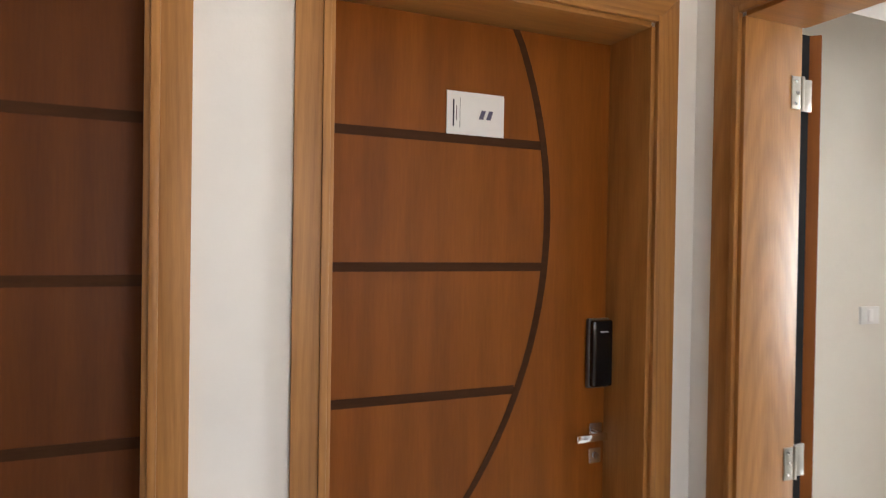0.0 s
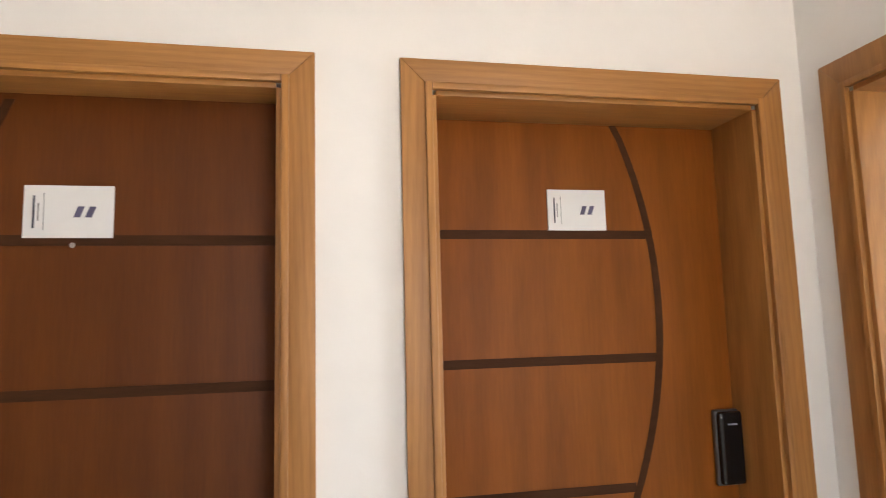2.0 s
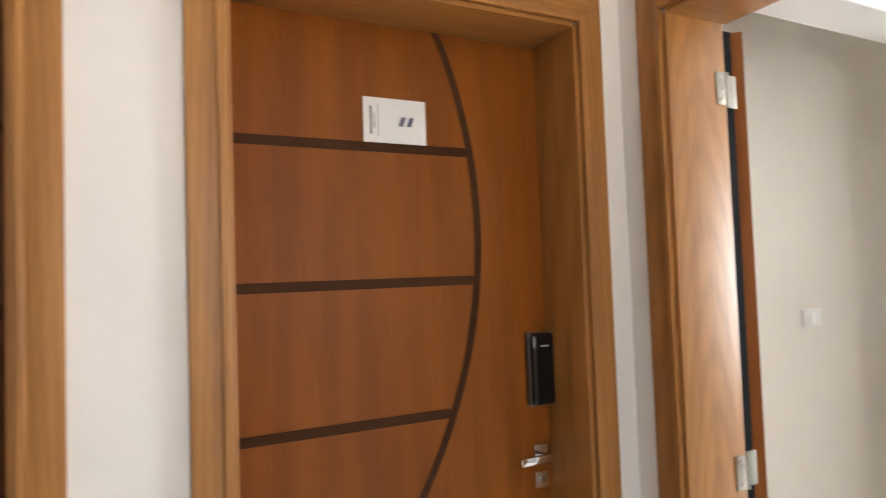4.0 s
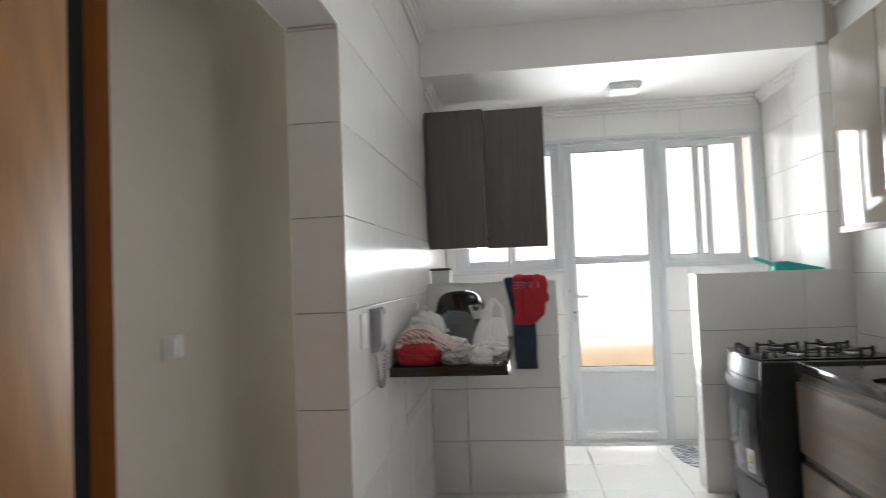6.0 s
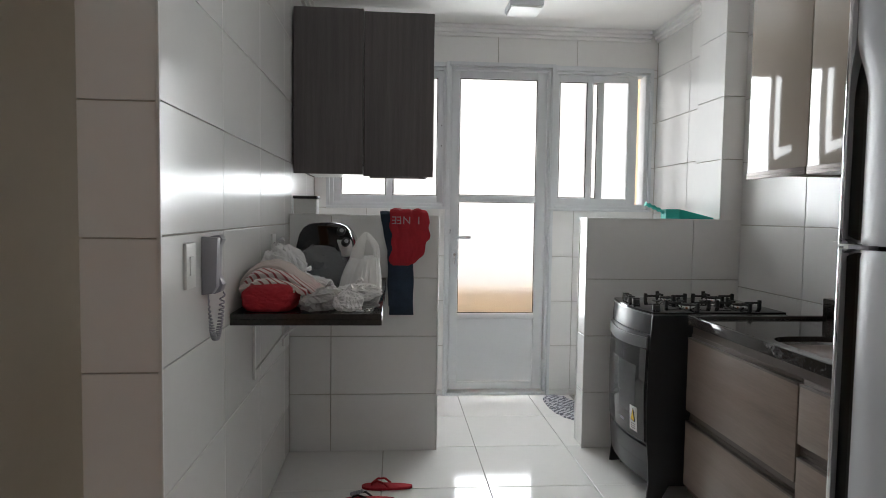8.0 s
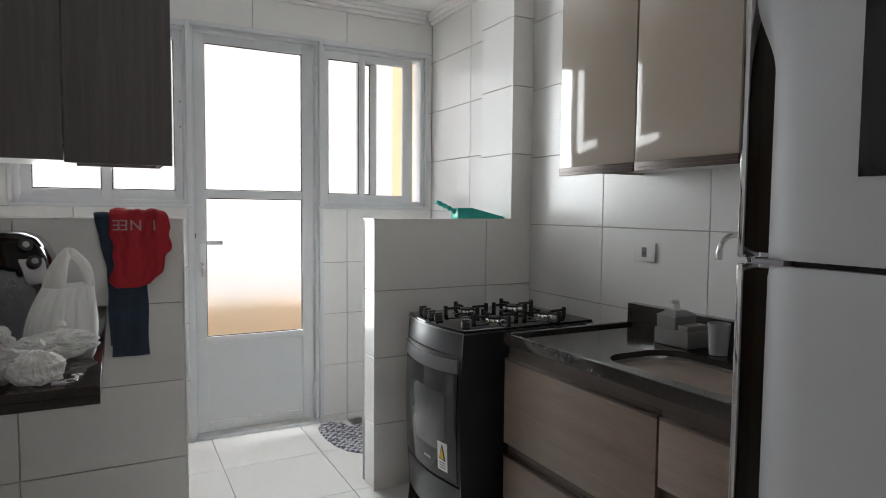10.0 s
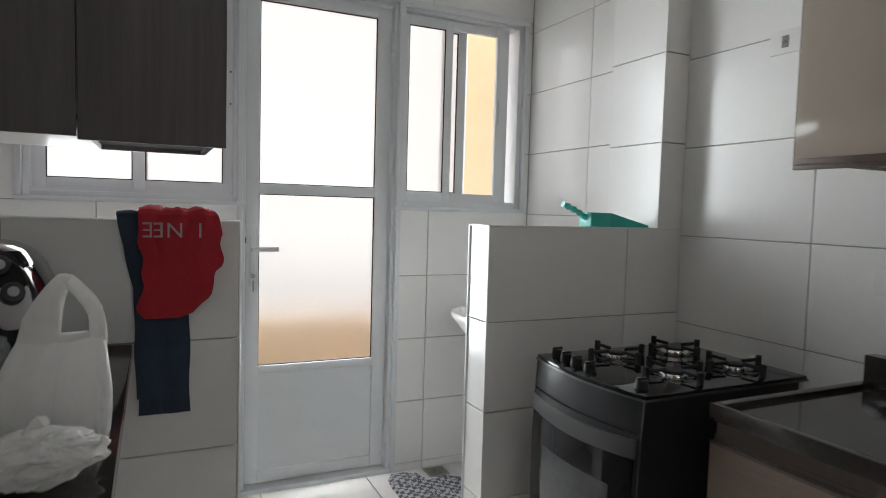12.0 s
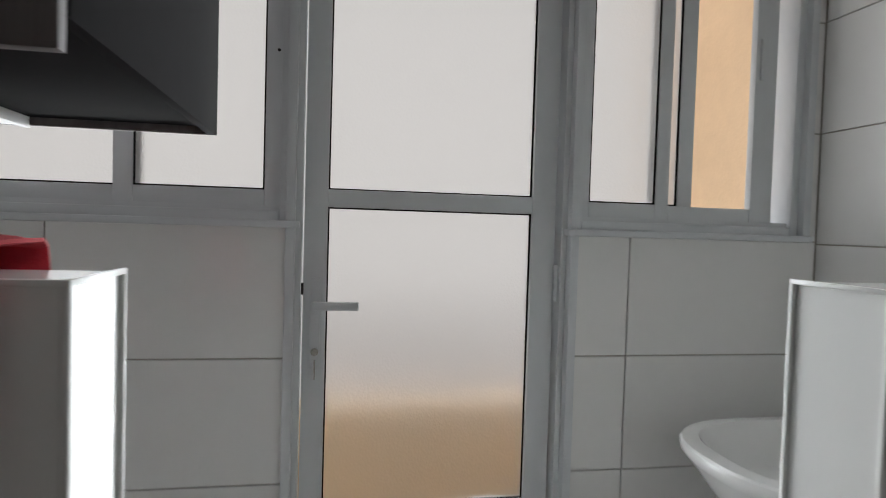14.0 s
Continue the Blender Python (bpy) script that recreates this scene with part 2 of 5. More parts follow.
def cyl(p0, p1, r, r1=None, sides=20, bevel=0.0):
    """A round bar from p0 to p1."""
    bm = bmesh.new()
    p0, p1 = Vector(p0), Vector(p1)
    q = (p1 - p0).to_track_quat("Z", "Y")
    bmesh.ops.create_cone(bm, cap_ends=True, segments=sides, radius1=r, radius2=r if r1 is None else r1, depth=(p1 - p0).length,
                          matrix=Matrix.LocRotScale((p0 + p1) / 2, q, None))
    if bevel:
        bmesh.ops.bevel(bm, geom=[e for e in bm.edges if e.calc_face_angle(0) > 0.9], offset=bevel, segments=2, profile=0.6, affect="EDGES")
    return bm


def tube(points, r, sides=14, closed=False):
    """A round rod swept along points."""
    bm = bmesh.new()
    pts = [Vector(p) for p in points]
    rings, k = [], len(pts)
    up = Vector((0.13, 0.21, 1)).normalized()
    for q, p in enumerate(pts):
        d = (pts[min(q + 1, k - 1)] - pts[max(q - 1, 0)]).normalized()
        side = d.cross(up)
        if side.length < 0.05:
            side = d.cross(Vector((1, 0, 0)))
        side.normalize()
        top = side.cross(d)
        rad = r(q / (k - 1)) if callable(r) else r
        rings.append([bm.verts.new(p + rad * (math.cos(a) * side + math.sin(a) * top)) for a in (2 * math.pi * w / sides for w in range(sides))])
    for a, b in zip(rings, rings[1:]):
        for w in range(sides):
            bm.faces.new((a[w], a[(w + 1) % sides], b[(w + 1) % sides], b[w]))
    bm.faces.new(rings[0][::-1])
    bm.faces.new(rings[-1])
    bmesh.ops.recalc_face_normals(bm, faces=bm.faces[:])
    return bm


def world_place(ob):
    p = Vector(ob.location)
    while ob.parent:
        ob = ob.parent
        p = p + Vector(ob.location)
    return p


def part(name, bm, material, parent, label="", smooth=True):
    """Links a bmesh, given in world metres, as one mesh object under its thing or part."""
    bmesh.ops.translate(bm, verts=bm.verts[:], vec=-world_place(parent))
    me = bpy.data.meshes.new(name)
    bm.to_mesh(me)
    bm.free()
    me.materials.append(M[material] if isinstance(material, str) else material)
    finish(me, smooth)
    ob = new(name, me)
    ob.parent = parent
    return tagged(ob, label)


def finish(me, smooth=True):
    if smooth:
        me.shade_smooth()
        me.set_sharp_from_angle(angle=radians(28))


def thing(name, place, label, category="", group="", kind=""):
    """An empty at the base of a thing that holds its parts."""
    ob = new(name)
    ob.empty_display_size = 0.05
    ob.location = place
    return tagged(ob, label, category, group, kind)


def single(name, bm, material, label, category="", group="", kind="", smooth=True, place=(0, 0, 0)):
    """A thing that is one mesh."""
    bmesh.ops.translate(bm, verts=bm.verts[:], vec=-Vector(place))
    me = bpy.data.meshes.new(name)
    bm.to_mesh(me)
    bm.free()
    me.materials.append(M[material])
    finish(me, smooth)
    ob = new(name, me)
    ob.location = place
    return tagged(ob, label, category, group, kind)


def structure(name, boxes, material, label, bevel=0.0):
    return single(name, solid(*boxes, bevel=bevel), material, label, kind="structure")


TILE_MESHES = {}


def tile_mesh(w, h, thick, material):
    """A tile with softened edges; its back lies at n = 0 and its face at n = thick."""
    key = (round(w, 3), round(h, 3), thick, material)
    if key not in TILE_MESHES:
        e = 0.0022
        v = []
        for n, i in ((0, 0), (thick - e, 0), (thick - 0.3 * e, 0.3 * e), (thick, e)):
            v += [(-w / 2 + i, -h / 2 + i, n), (w / 2 - i, -h / 2 + i, n), (w / 2 - i, h / 2 - i, n), (-w / 2 + i, h / 2 - i, n)]
        f = [(12, 13, 14, 15)]
        for r in range(3):
            for q in range(4):
                f.append((4 * r + q, 4 * r + (q + 1) % 4, 4 * r + 4 + (q + 1) % 4, 4 * r + 4 + q))
        me = bpy.data.meshes.new("tile")
        me.from_pydata(v, [], f)
        me.materials.append(M[material])
        TILE_MESHES[key] = me
    return TILE_MESHES[key]


def cells(u0, u1, cuts):
    """The spans between u0 and u1 that the cuts make."""
    c = [u0] + sorted(x for x in cuts if u0 + 0.012 < x < u1 - 0.012) + [u1]
    return list(zip(c, c[1:]))


def without(rect, holes):
    """What is left of a rectangle (u0, u1, v0, v1) once the holes are cut out of it, as rectangles."""
    left = [rect]
    for h in holes:
        nxt = []
        for a0, a1, b0, b1 in left:
            if h[0] >= a1 or h[1] <= a0 or h[2] >= b1 or h[3] <= b0:
                nxt.append((a0, a1, b0, b1))
                continue
            if h[0] > a0:
                nxt.append((a0, h[0], b0, b1))
            if h[1] < a1:
                nxt.append((h[1], a1, b0, b1))
            m0, m1 = max(a0, h[0]), min(a1, h[1])
            if h[2] > b0:
                nxt.append((m0, m1, b0, h[2]))
            if h[3] < b1:
                nxt.append((m0, m1, h[3], b1))
        left = nxt
    return left


def tiles(parent, axis, face, side, us, vs, ucuts, vcuts, holes=(), material="tile", gap=0.0034, thick=0.008):
    """Lays tiles on the plane axis = face, towards side (+1 or -1). u and v run along the two other axes, in order."""
    rng = random.Random(int(face * 1000) + axis * 7 + side)
    a, b = [q for q in (0, 1, 2) if q != axis]
    ea, eb, en = Vector(), Vector(), Vector()
    ea[a], eb[b], en[axis] = 1, 1, side
    if ea.cross(eb).dot(en) < 0:
        ea, swap = -ea, True
    else:
        swap = False
    rot = Matrix((ea, eb, en)).transposed().to_4x4()
    base = world_place(parent)
    for u0, u1 in cells(*us, ucuts):
        for v0, v1 in cells(*vs, vcuts):
            for r in without((u0, u1, v0, v1), holes):
                w, h = r[1] - r[0] - gap, r[3] - r[2] - gap
                if w < 0.008 or h < 0.008:
                    continue
                c = Vector()
                c[a], c[b], c[axis] = (r[0] + r[1]) / 2, (r[2] + r[3]) / 2, face
                ob = new("tile", tile_mesh(w, h, thick, material))
                tilt = Euler((rng.uniform(-1, 1) * 0.0012, rng.uniform(-1, 1) * 0.0012, 0)).to_matrix().to_4x4()
                ob.matrix_world = Matrix.Translation(c - base) @ rot @ tilt
                ob.parent = parent


# ---- large structure ----
TOP = 2.90
structure("wall_landing", [(-2.7, -0.49, 1.79, 1.99, 0, 2.75), (0.36, 0.695, 1.79, 1.99, 0, 2.75), (1.545, 1.69, 1.79, 1.99, 0, 2.75),
                           (-0.49, 0.36, 1.79, 1.99, 2.01, 2.75), (0.695, 1.545, 1.79, 1.99, 2.01, 2.75)], "plaster", "warm white plastered wall of the landing")
structure("wall_entry", [(1.69, 1.89, -1.2, 0.70, 0, TOP), (1.69, 1.89, 1.64, 2.45, 0, TOP), (1.69, 1.89, 0.70, 1.64, 2.01, TOP)], "plaster",
          "white plastered wall with the flat's entrance opening")
# its opening is added only as a place for the landing lamp
structure("wall_landing_back", [(-2.7, 0.45, -1.3, -1.2, 0, 2.75), (1.65, 1.69, -1.3, -1.2, 0, 2.75), (0.45, 1.65, -1.3, -1.2, 0, 1.0), (0.45, 1.65, -1.3, -1.2, 2.5, 2.75)], "plaster", "unseen white wall of the landing with an opening added for light")
structure("wall_landing_end", [(-2.8, -2.7, -1.3, 1.99, 0, 2.75)], "plaster", "plain white end wall of the landing")
structure("wall_landing_rear", [(-2.7, 1.69, 2.05, 2.15, 0, 2.75)], "plaster", "plain wall behind the closed flats")
structure("ceiling_landing", [(-2.8, 1.89, -1.3, 2.15, 2.75, 2.87)], "ceil", "white landing ceiling")
structure("floor_landing", [(-2.8, 1.69, -1.3, 1.99, -0.1, 0.0)], "floor", "pale tiled landing floor")
floor = structure("floor", [(1.69, 6.33, -1.05, 2.35, -0.1, -0.009)], "grout", "white glossy square floor tiles with thin grey joints")
wall_left = structure("wall_left", [(3.308, 6.33, 1.728, 1.902, -0.1, TOP), (1.89, 3.308, 1.728, 1.902, 2.228, TOP)], "grout", "white glossy rectangular wall tiles with grey joints")
wall_right = structure("wall_right", [(2.60, 5.146, -0.98, -0.783, -0.1, TOP), (5.146, 6.33, -0.98, -0.708, -0.1, TOP), (1.89, 2.60, -0.98, -0.783, 2.75, TOP)], "grout", "white glossy rectangular wall tiles with grey joints")
wall_far = structure("wall_far", [(6.178, 6.33, -0.708, 0.055, -0.1, 1.335), (6.178, 6.33, 0.795, 1.728, -0.1, 1.335), (6.178, 6.33, -0.708, 1.728, 2.345, TOP),
                                  (6.178, 6.33, -0.708, -0.66, 1.335, 2.345), (6.178, 6.33, 1.625, 1.728, 1.335, 2.345)], "grout", "white tiled wall round a door and two windows")
half_left = structure("half_wall_left", [(5.146, 5.277, 0.934, 1.728, -0.05, 1.280)], "grout", "chest-high white tiled half wall")
half_right = structure("half_wall_right", [(5.146, 5.277, -0.783, 0.094, -0.05, 1.280)], "grout", "chest-high white tiled half wall beside the stove")
pier = structure("pier", [(5.146, 5.445, -0.783, -0.658, 1.280, 2.63)], "grout", "white tiled pier on the half wall")
# the hall runs on unseen to x 6.24 so its added lamp grazes evenly
structure("hall_wall", [(1.89, 6.24, 2.25, 2.40, 0, 2.7), (6.24, 6.33, 1.902, 2.4, 0, 2.7)], "cream", "plain cream plastered wall of the hall")
# unseen wall that closes the added opening behind the side lamp
structure("living_room_wall", [(1.69, 2.8, -1.15, -1.05, 0, 2.9), (2.7, 2.8, -1.05, -0.9, 0, 2.9)], "plaster", "plain unseen wall closing the opening added for the side lamp")
structure("hall_ceiling", [(1.89, 6.33, 1.902, 2.4, 2.6, 2.72)], "ceil", "white hall ceiling")
structure("ceiling", [(1.89, 5.155, -1.05, 1.92, TOP, TOP + 0.12)], "ceil", "white plaster kitchen ceiling")
structure("laundry_ceiling", [(5.155, 6.33, -0.9, 1.92, 2.61, TOP + 0.12)], "ceil", "lowered white plaster ceiling over the laundry")


def cornice(x0, y0, x1, y1, z, h, d, inward):
    """A stepped plaster moulding between wall and ceiling; inward points into the room."""
    ix, iy = inward
    boxes = []
    for k in range(3):
        dd, zz = d * (k + 1) / 3, z - h * (3 - k) / 3
        ox, oy = ix * dd, iy * dd
        boxes.append((min(x0, x1, x0 + ox, x1 + ox), max(x0, x1, x0 + ox, x1 + ox), min(y0, y1, y0 + oy, y1 + oy), max(y0, y1, y0 + oy, y1 + oy), zz, zz + h / 3))
    return boxes


single("trim_cornice", solid(*cornice(1.89, 1.72, 5.153, 1.72, TOP, 0.07, 0.06, (0, -1)),
                             *cornice(1.89, -0.775, 5.153, -0.775, TOP, 0.07, 0.06, (0, 1)), *cornice(1.892, -0.71, 1.892, 1.66, TOP, 0.07, 0.06, (1, 0)), bevel=0.006),
       "ceil", "white stepped plaster cornice", kind="structure")
single("trim_laundry_cornice", solid(*cornice(5.29, 1.72, 6.17, 1.72, 2.609, 0.075, 0.05, (0, -1)), *cornice(6.168, -0.64, 6.168, 1.668, 2.609, 0.075, 0.05, (-1, 0)),
                                     *cornice(5.41, -0.70, 6.17, -0.70, 2.609, 0.075, 0.05, (0, 1)), bevel=0.006), "ceil", "white stepped plaster cornice", kind="structure")

# balcony outside
structure("balcony_floor", [(6.33, 7.0, -1.2, 2.4, -0.15, -0.03)], "concrete", "pale concrete balcony floor")
structure("balcony_parapet", [(6.78, 6.90, -1.0, 2.4, -0.03, 0.70)], "peach", "peach painted balcony parapet")
structure("balcony_side_wall", [(6.33, 7.5, -1.12, -0.98, -0.15, 2.9)], "peach", "peach painted side wall of the balcony")
# unseen white facing, added to throw light back at the parapet
structure("facade", [(6.331, 6.36, -0.98, 2.4, 2.345, 3.2), (6.331, 6.36, -0.98, 0.055, -0.15, 1.335), (6.331, 6.36, 0.795, 2.4, -0.15, 1.335), (6.331, 6.36, 1.625, 2.4, 1.335, 2.345)], "plaster", "unseen white outer facing, added to bounce light onto the parapet")
glow = bpy.data.materials.new("hazy_sky")
glow.use_nodes = True
em = glow.node_tree.nodes.new("ShaderNodeEmission")
em.inputs["Color"].default_value, em.inputs["Strength"].default_value = (1.0, 0.97, 0.97, 1), 0.82
glow.node_tree.links.new(em.outputs[0], glow.node_tree.nodes["Material Output"].inputs["Surface"])
M["glow"] = glow
structure("backdrop", [(40.0, 40.2, -60, 60, -9, 45)], "glow", "plain bright hazy sky beyond the balcony")
structure("ground", [(-400, 400, -400, 400, -9.2, -9.0)], "concrete", "pale ground far below the balcony")


# ---- doors of the landing ----
def casing(parent, name, wall, lo, hi, top, width, depth, axis, side):
    """Mitred trim round an opening, with a narrow bead along its inner edge."""
    face0, face1 = wall, wall + side * depth
    bead = wall + side * (depth + 0.006)

    def poly(pts, d0, d1, label):
        part(label, prism(pts, axis, d0, d1, 0.003), "trim_h" if label == "head_trim" and axis == 1 else "trim", parent)
    o = width
    poly([(lo - o, 0), (lo, 0), (lo, top), (lo - o, top + o)], face0, face1, name)
    poly([(hi, 0), (hi + o, 0), (hi + o, top + o), (hi, top)], face0, face1, name)
    poly([(lo, top), (hi, top), (hi + o, top + o), (lo - o, top + o)], face0, face1, "head_trim")
    for a, b in ((lo - 0.016, lo + 0.001), (hi - 0.001, hi + 0.016)):
        part("bead", prism([(a, 0), (b, 0), (b, top + 0.016), (a, top + 0.016)], axis, face1 - side * 0.002, bead, 0.003), "trim", parent)
    part("bead", prism([(lo + 0.001, top - 0.001), (hi - 0.001, top - 0.001), (hi - 0.001, top + 0.016), (lo + 0.001, top + 0.016)], axis, face1 - side * 0.002, bead, 0.003), "trim_h" if axis == 1 else "trim", parent)


def inlaid_leaf(parent, x0, x1, mirrored, y=1.955, dz=0.0):
    """A flat veneered leaf with four level inlays that end at an upright curved one."""
    leaf = part("leaf", solid((x0 - 0.002, x1 + 0.002, y, y + 0.035, 0.006, 2.005), bevel=0.002), "door_shaded" if mirrored else "door", parent)

    def fx(u):
        return 1.007 - u if mirrored else u
    cx, cz, r = 0.063, 1.50, 1.27
    pts = []
    for k in range(33):
        z = 0.41 + (2.008 - 0.41) * k / 32
        pts.append((cx + math.sqrt(r * r - (z - cz) ** 2), z))
    left = [(fx(x - 0.010), min(2.0, z + dz)) for x, z in pts]
    right = [(fx(x + 0.010), min(2.0, z + dz)) for x, z in pts]
    arc = prism(left + right[::-1], 1, y - 0.0015, y + 0.002)
    part("curved_inlay", arc, "inlay", leaf)
    for z in (1.697, 1.37, 1.043, 0.716):
        xe = cx + math.sqrt(r * r - (z - cz) ** 2) - 0.010
        a, b = sorted((fx(0.697 if not mirrored else 0.649), fx(xe)))
        part("level_inlay", solid((a, b, y - 0.0013, y + 0.002, z + dz - 0.0115, z + dz + 0.0115)), "inlay", leaf)
    return leaf


def landing_door(name, x0, x1, mirrored, label, y=1.955, dz=0.0):
    d = thing(name, ((x0 + x1) / 2, 1.79, 0), label, kind="structure")
    casing(d, "side_trim", 1.79, x0, x1, 2.01, 0.072, 0.013, 1, -1)
    for a, b in ((x0 - 0.002, x0 + 0.012), (x1 - 0.012, x1 + 0.002)):
        part("jamb", solid((a, b, 1.786, 1.99, 0, 2.0), bevel=0.002), "trim", d)
    part("head_jamb", solid((x0 + 0.012, x1 - 0.012, 1.786, 1.99, 1.998, 2.012), bevel=0.002), "trim_h", d)
    inlaid_leaf(d, x0, x1, mirrored, y, dz)
    return d


door41 = landing_door("door_1", 0.695, 1.545, False, "closed varnished reddish wooden flat door with dark inlays")
door42 = landing_door("door_2", -0.49, 0.36, True, "closed varnished reddish wooden flat door, colour darkened for shade, mirrored inlays", 1.89, -0.024)
lock = part("digital_lock", solid((1.468, 1.542, 1.922, 1.956, 1.035, 1.222), bevel=0.012, segments=4), "gloss", door41, "black glossy digital lock")
part("lock_rim", solid((1.464, 1.546, 1.936, 1.954, 1.031, 1.226), bevel=0.010, segments=3), "stove_grey", lock)
part("lock_mark", solid((1.492, 1.518, 1.9205, 1.923, 1.188, 1.192)), "phone", lock)
handle = part("lever_handle", solid((1.408, 1.508, 1.902, 1.916, 0.893, 0.913), bevel=0.004), "chrome", door41, "square chrome lever handle")
part("rose", solid((1.478, 1.522, 1.946, 1.956, 0.885, 0.930), (1.492, 1.508, 1.905, 1.95, 0.897, 0.911), bevel=0.003), "chrome", handle)
part("keyhole_plate", solid((1.480, 1.522, 1.949, 1.956, 0.815, 0.858), bevel=0.003), "chrome", door41)
part("keyhole", cyl((1.501, 1.945, 0.838), (1.501, 1.953, 0.838), 0.009), "steel", door41)
part("nail", cyl((-0.082, 1.884, 1.662), (-0.082, 1.892, 1.662), 0.006), "steel", door42)


def number_card(x0, x1, z0, z1, label, y=1.955):
    c = thing("door_card", ((x0 + x1) / 2, y - 0.003, z0), label, "sign")
    part("card", solid((x0, x1, y - 0.005, y - 0.0005, z0, z1), bevel=0.0006), "paper", c)
    w, h = x1 - x0, z1 - z0
    for a in (0.55, 0.68):
        part("number_bar", prism([(x0 + a * w, z0 + 0.39 * h), (x0 + (a + 0.075) * w, z0 + 0.39 * h), (x0 + (a + 0.125) * w, z0 + 0.60 * h), (x0 + (a + 0.05) * w, z0 + 0.60 * h)], 1, y - 0.0057, y - 0.004), "print_ink", c)
    part("name_bar", solid((x0 + 0.10 * w, x0 + 0.125 * w, y - 0.0057, y - 0.004, z0 + 0.18 * h, z0 + 0.80 * h)), "ink", c)
    part("rule", solid((x0 + 0.22 * w, x0 + 0.226 * w, y - 0.0057, y - 0.004, z0 + 0.15 * h, z0 + 0.85 * h)), "ink", c)
    part("name_bar", solid((x0 + 0.155 * w, x0 + 0.17 * w, y - 0.0057, y - 0.004, z0 + 0.32 * h, z0 + 0.66 * h)), "grey", c)


number_card(1.030, 1.193, 1.708, 1.817, "white card with printed bars on a reddish door")
number_card(-0.181, -0.002, 1.678, 1.793, "white card with printed bars, larger, on the other door", 1.89)

# the open entrance door
entry = thing("door_3", (1.79, 1.64, 0), "open varnished wooden entrance door folded into the hall", kind="structure")
casing(entry, "side_trim", 1.69, 0.70, 1.64, 2.01, 0.078, 0.012, 0, -1)
for a, b, end in ((0.698, 0.712, 1.894), (1.628, 1.642, 1.885)):
    part("jamb", solid((1.686, end, a, b, 0, 2.0), bevel=0.002), "trim", entry)
part("head_jamb", solid((1.686, 1.894, 0.712, 1.628, 1.998, 2.012), bevel=0.002), "trim_h", entry)
swing = Matrix.Translation((1.940, 1.662, 0)) @ Matrix.Rotation(radians(52), 4, "Z")
bm = solid((0.0, 0.82, -0.040, 0.0, 0.008, 1.996), bevel=0.002)
bmesh.ops.transform(bm, matrix=swing, verts=bm.verts[:])
part("leaf", bm, "door", entry)
for z in (1.83, 0.875, 0.25):
    h = part("hinge", solid((1.848, 1.880, 1.6255, 1.6285, z - 0.042, z + 0.042), (1.903, 1.938, 1.6385, 1.6425, z - 0.042, z + 0.042), bevel=0.001), "hinge", entry, "steel butt hinge")
    part("hinge_pin", cyl((1.890, 1.632, z - 0.044), (1.890, 1.632, z + 0.044), 0.0075), "hinge", h)
    for dz in (-0.028, 0, 0.028):
        part("screw", cyl((1.862 + 0.006 * (dz == 0), 1.6265, z + dz), (1.862 + 0.006 * (dz == 0), 1.624, z + dz), 0.004, sides=10), "steel", h)
# black strip that paints the shade in the hinge gap
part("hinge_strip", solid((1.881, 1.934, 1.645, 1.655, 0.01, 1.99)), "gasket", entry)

# switches and sockets
def plate(name, x, y, z, axis, side, w, h, label, kind="socket"):
    """A wall plate with its insert, on a wall that faces side along axis."""
    t = thing(name, (x, y, z), label, "switch" if kind == "switch" else "socket")

    def bx(u0, u1, n0, n1, v0, v1, bev):
        n0, n1 = sorted((side * n0, side * n1))
        return solid((x + u0, x + u1, y + n0, y + n1, z + v0, z + v1), bevel=bev) if axis == 1 else solid((x + n0, x + n1, y + u0, y + u1, z + v0, z + v1), bevel=bev)
    part("cover", bx(-w / 2, w / 2, -0.004, 0.009, -h / 2, h / 2, 0.003), "white", t)
    if kind == "switch":
        part("rocker", bx(-0.016, 0.016, 0.008, 0.0125, -0.026, 0.026, 0.002), "paper", t)
    else:
        part("insert", bx(-0.013, 0.013, 0.008, 0.0105, -0.020, 0.020, 0.006), "grey", t)
        for du in (-0.006, 0.0, 0.006):
            part("pin_hole", bx(du - 0.0017, du + 0.0017, 0.0100, 0.0112, -0.006 if du else -0.002, -0.001 if du else 0.004, 0), "black", t)
    return t


plate("light_switch", 3.13, 2.25, 1.15, 1, -1, 0.12, 0.075, "white wall switch on cream plaster", "switch")
plate("wall_socket", 4.326, -0.775, 1.166, 1, 1, 0.118, 0.078, "white wall socket on the tiles over the worktop")
plate("wall_socket", 4.718, -0.775, 1.932, 1, 1, 0.118, 0.078, "white wall socket high beside the upper cabinet")
plate("light_switch", 3.505, 1.720, 1.150, 1, -1, 0.078, 0.125, "white double wall switch beside the intercom", "switch")
plate("wall_socket", 4.68, 1.720, 1.14, 1, -1, 0.078, 0.118, "white wall socket over the granite shelf")


# ---- far wall: aluminium door and windows ----
def frame_bars(parent, name, x0, x1, y0, y1, z0, z1, w, material="alu", bevel=0.003):
    """Four bars round a rectangle in a plane of constant x."""
    for b in ((x0, x1, y0, y0 + w, z0, z1), (x0, x1, y1 - w, y1, z0, z1), (x0, x1, y0 + w, y1 - w, z0, z0 + w), (x0, x1, y0 + w, y1 - w, z1 - w, z1)):
        part(name, solid(b, bevel=bevel), material, parent)


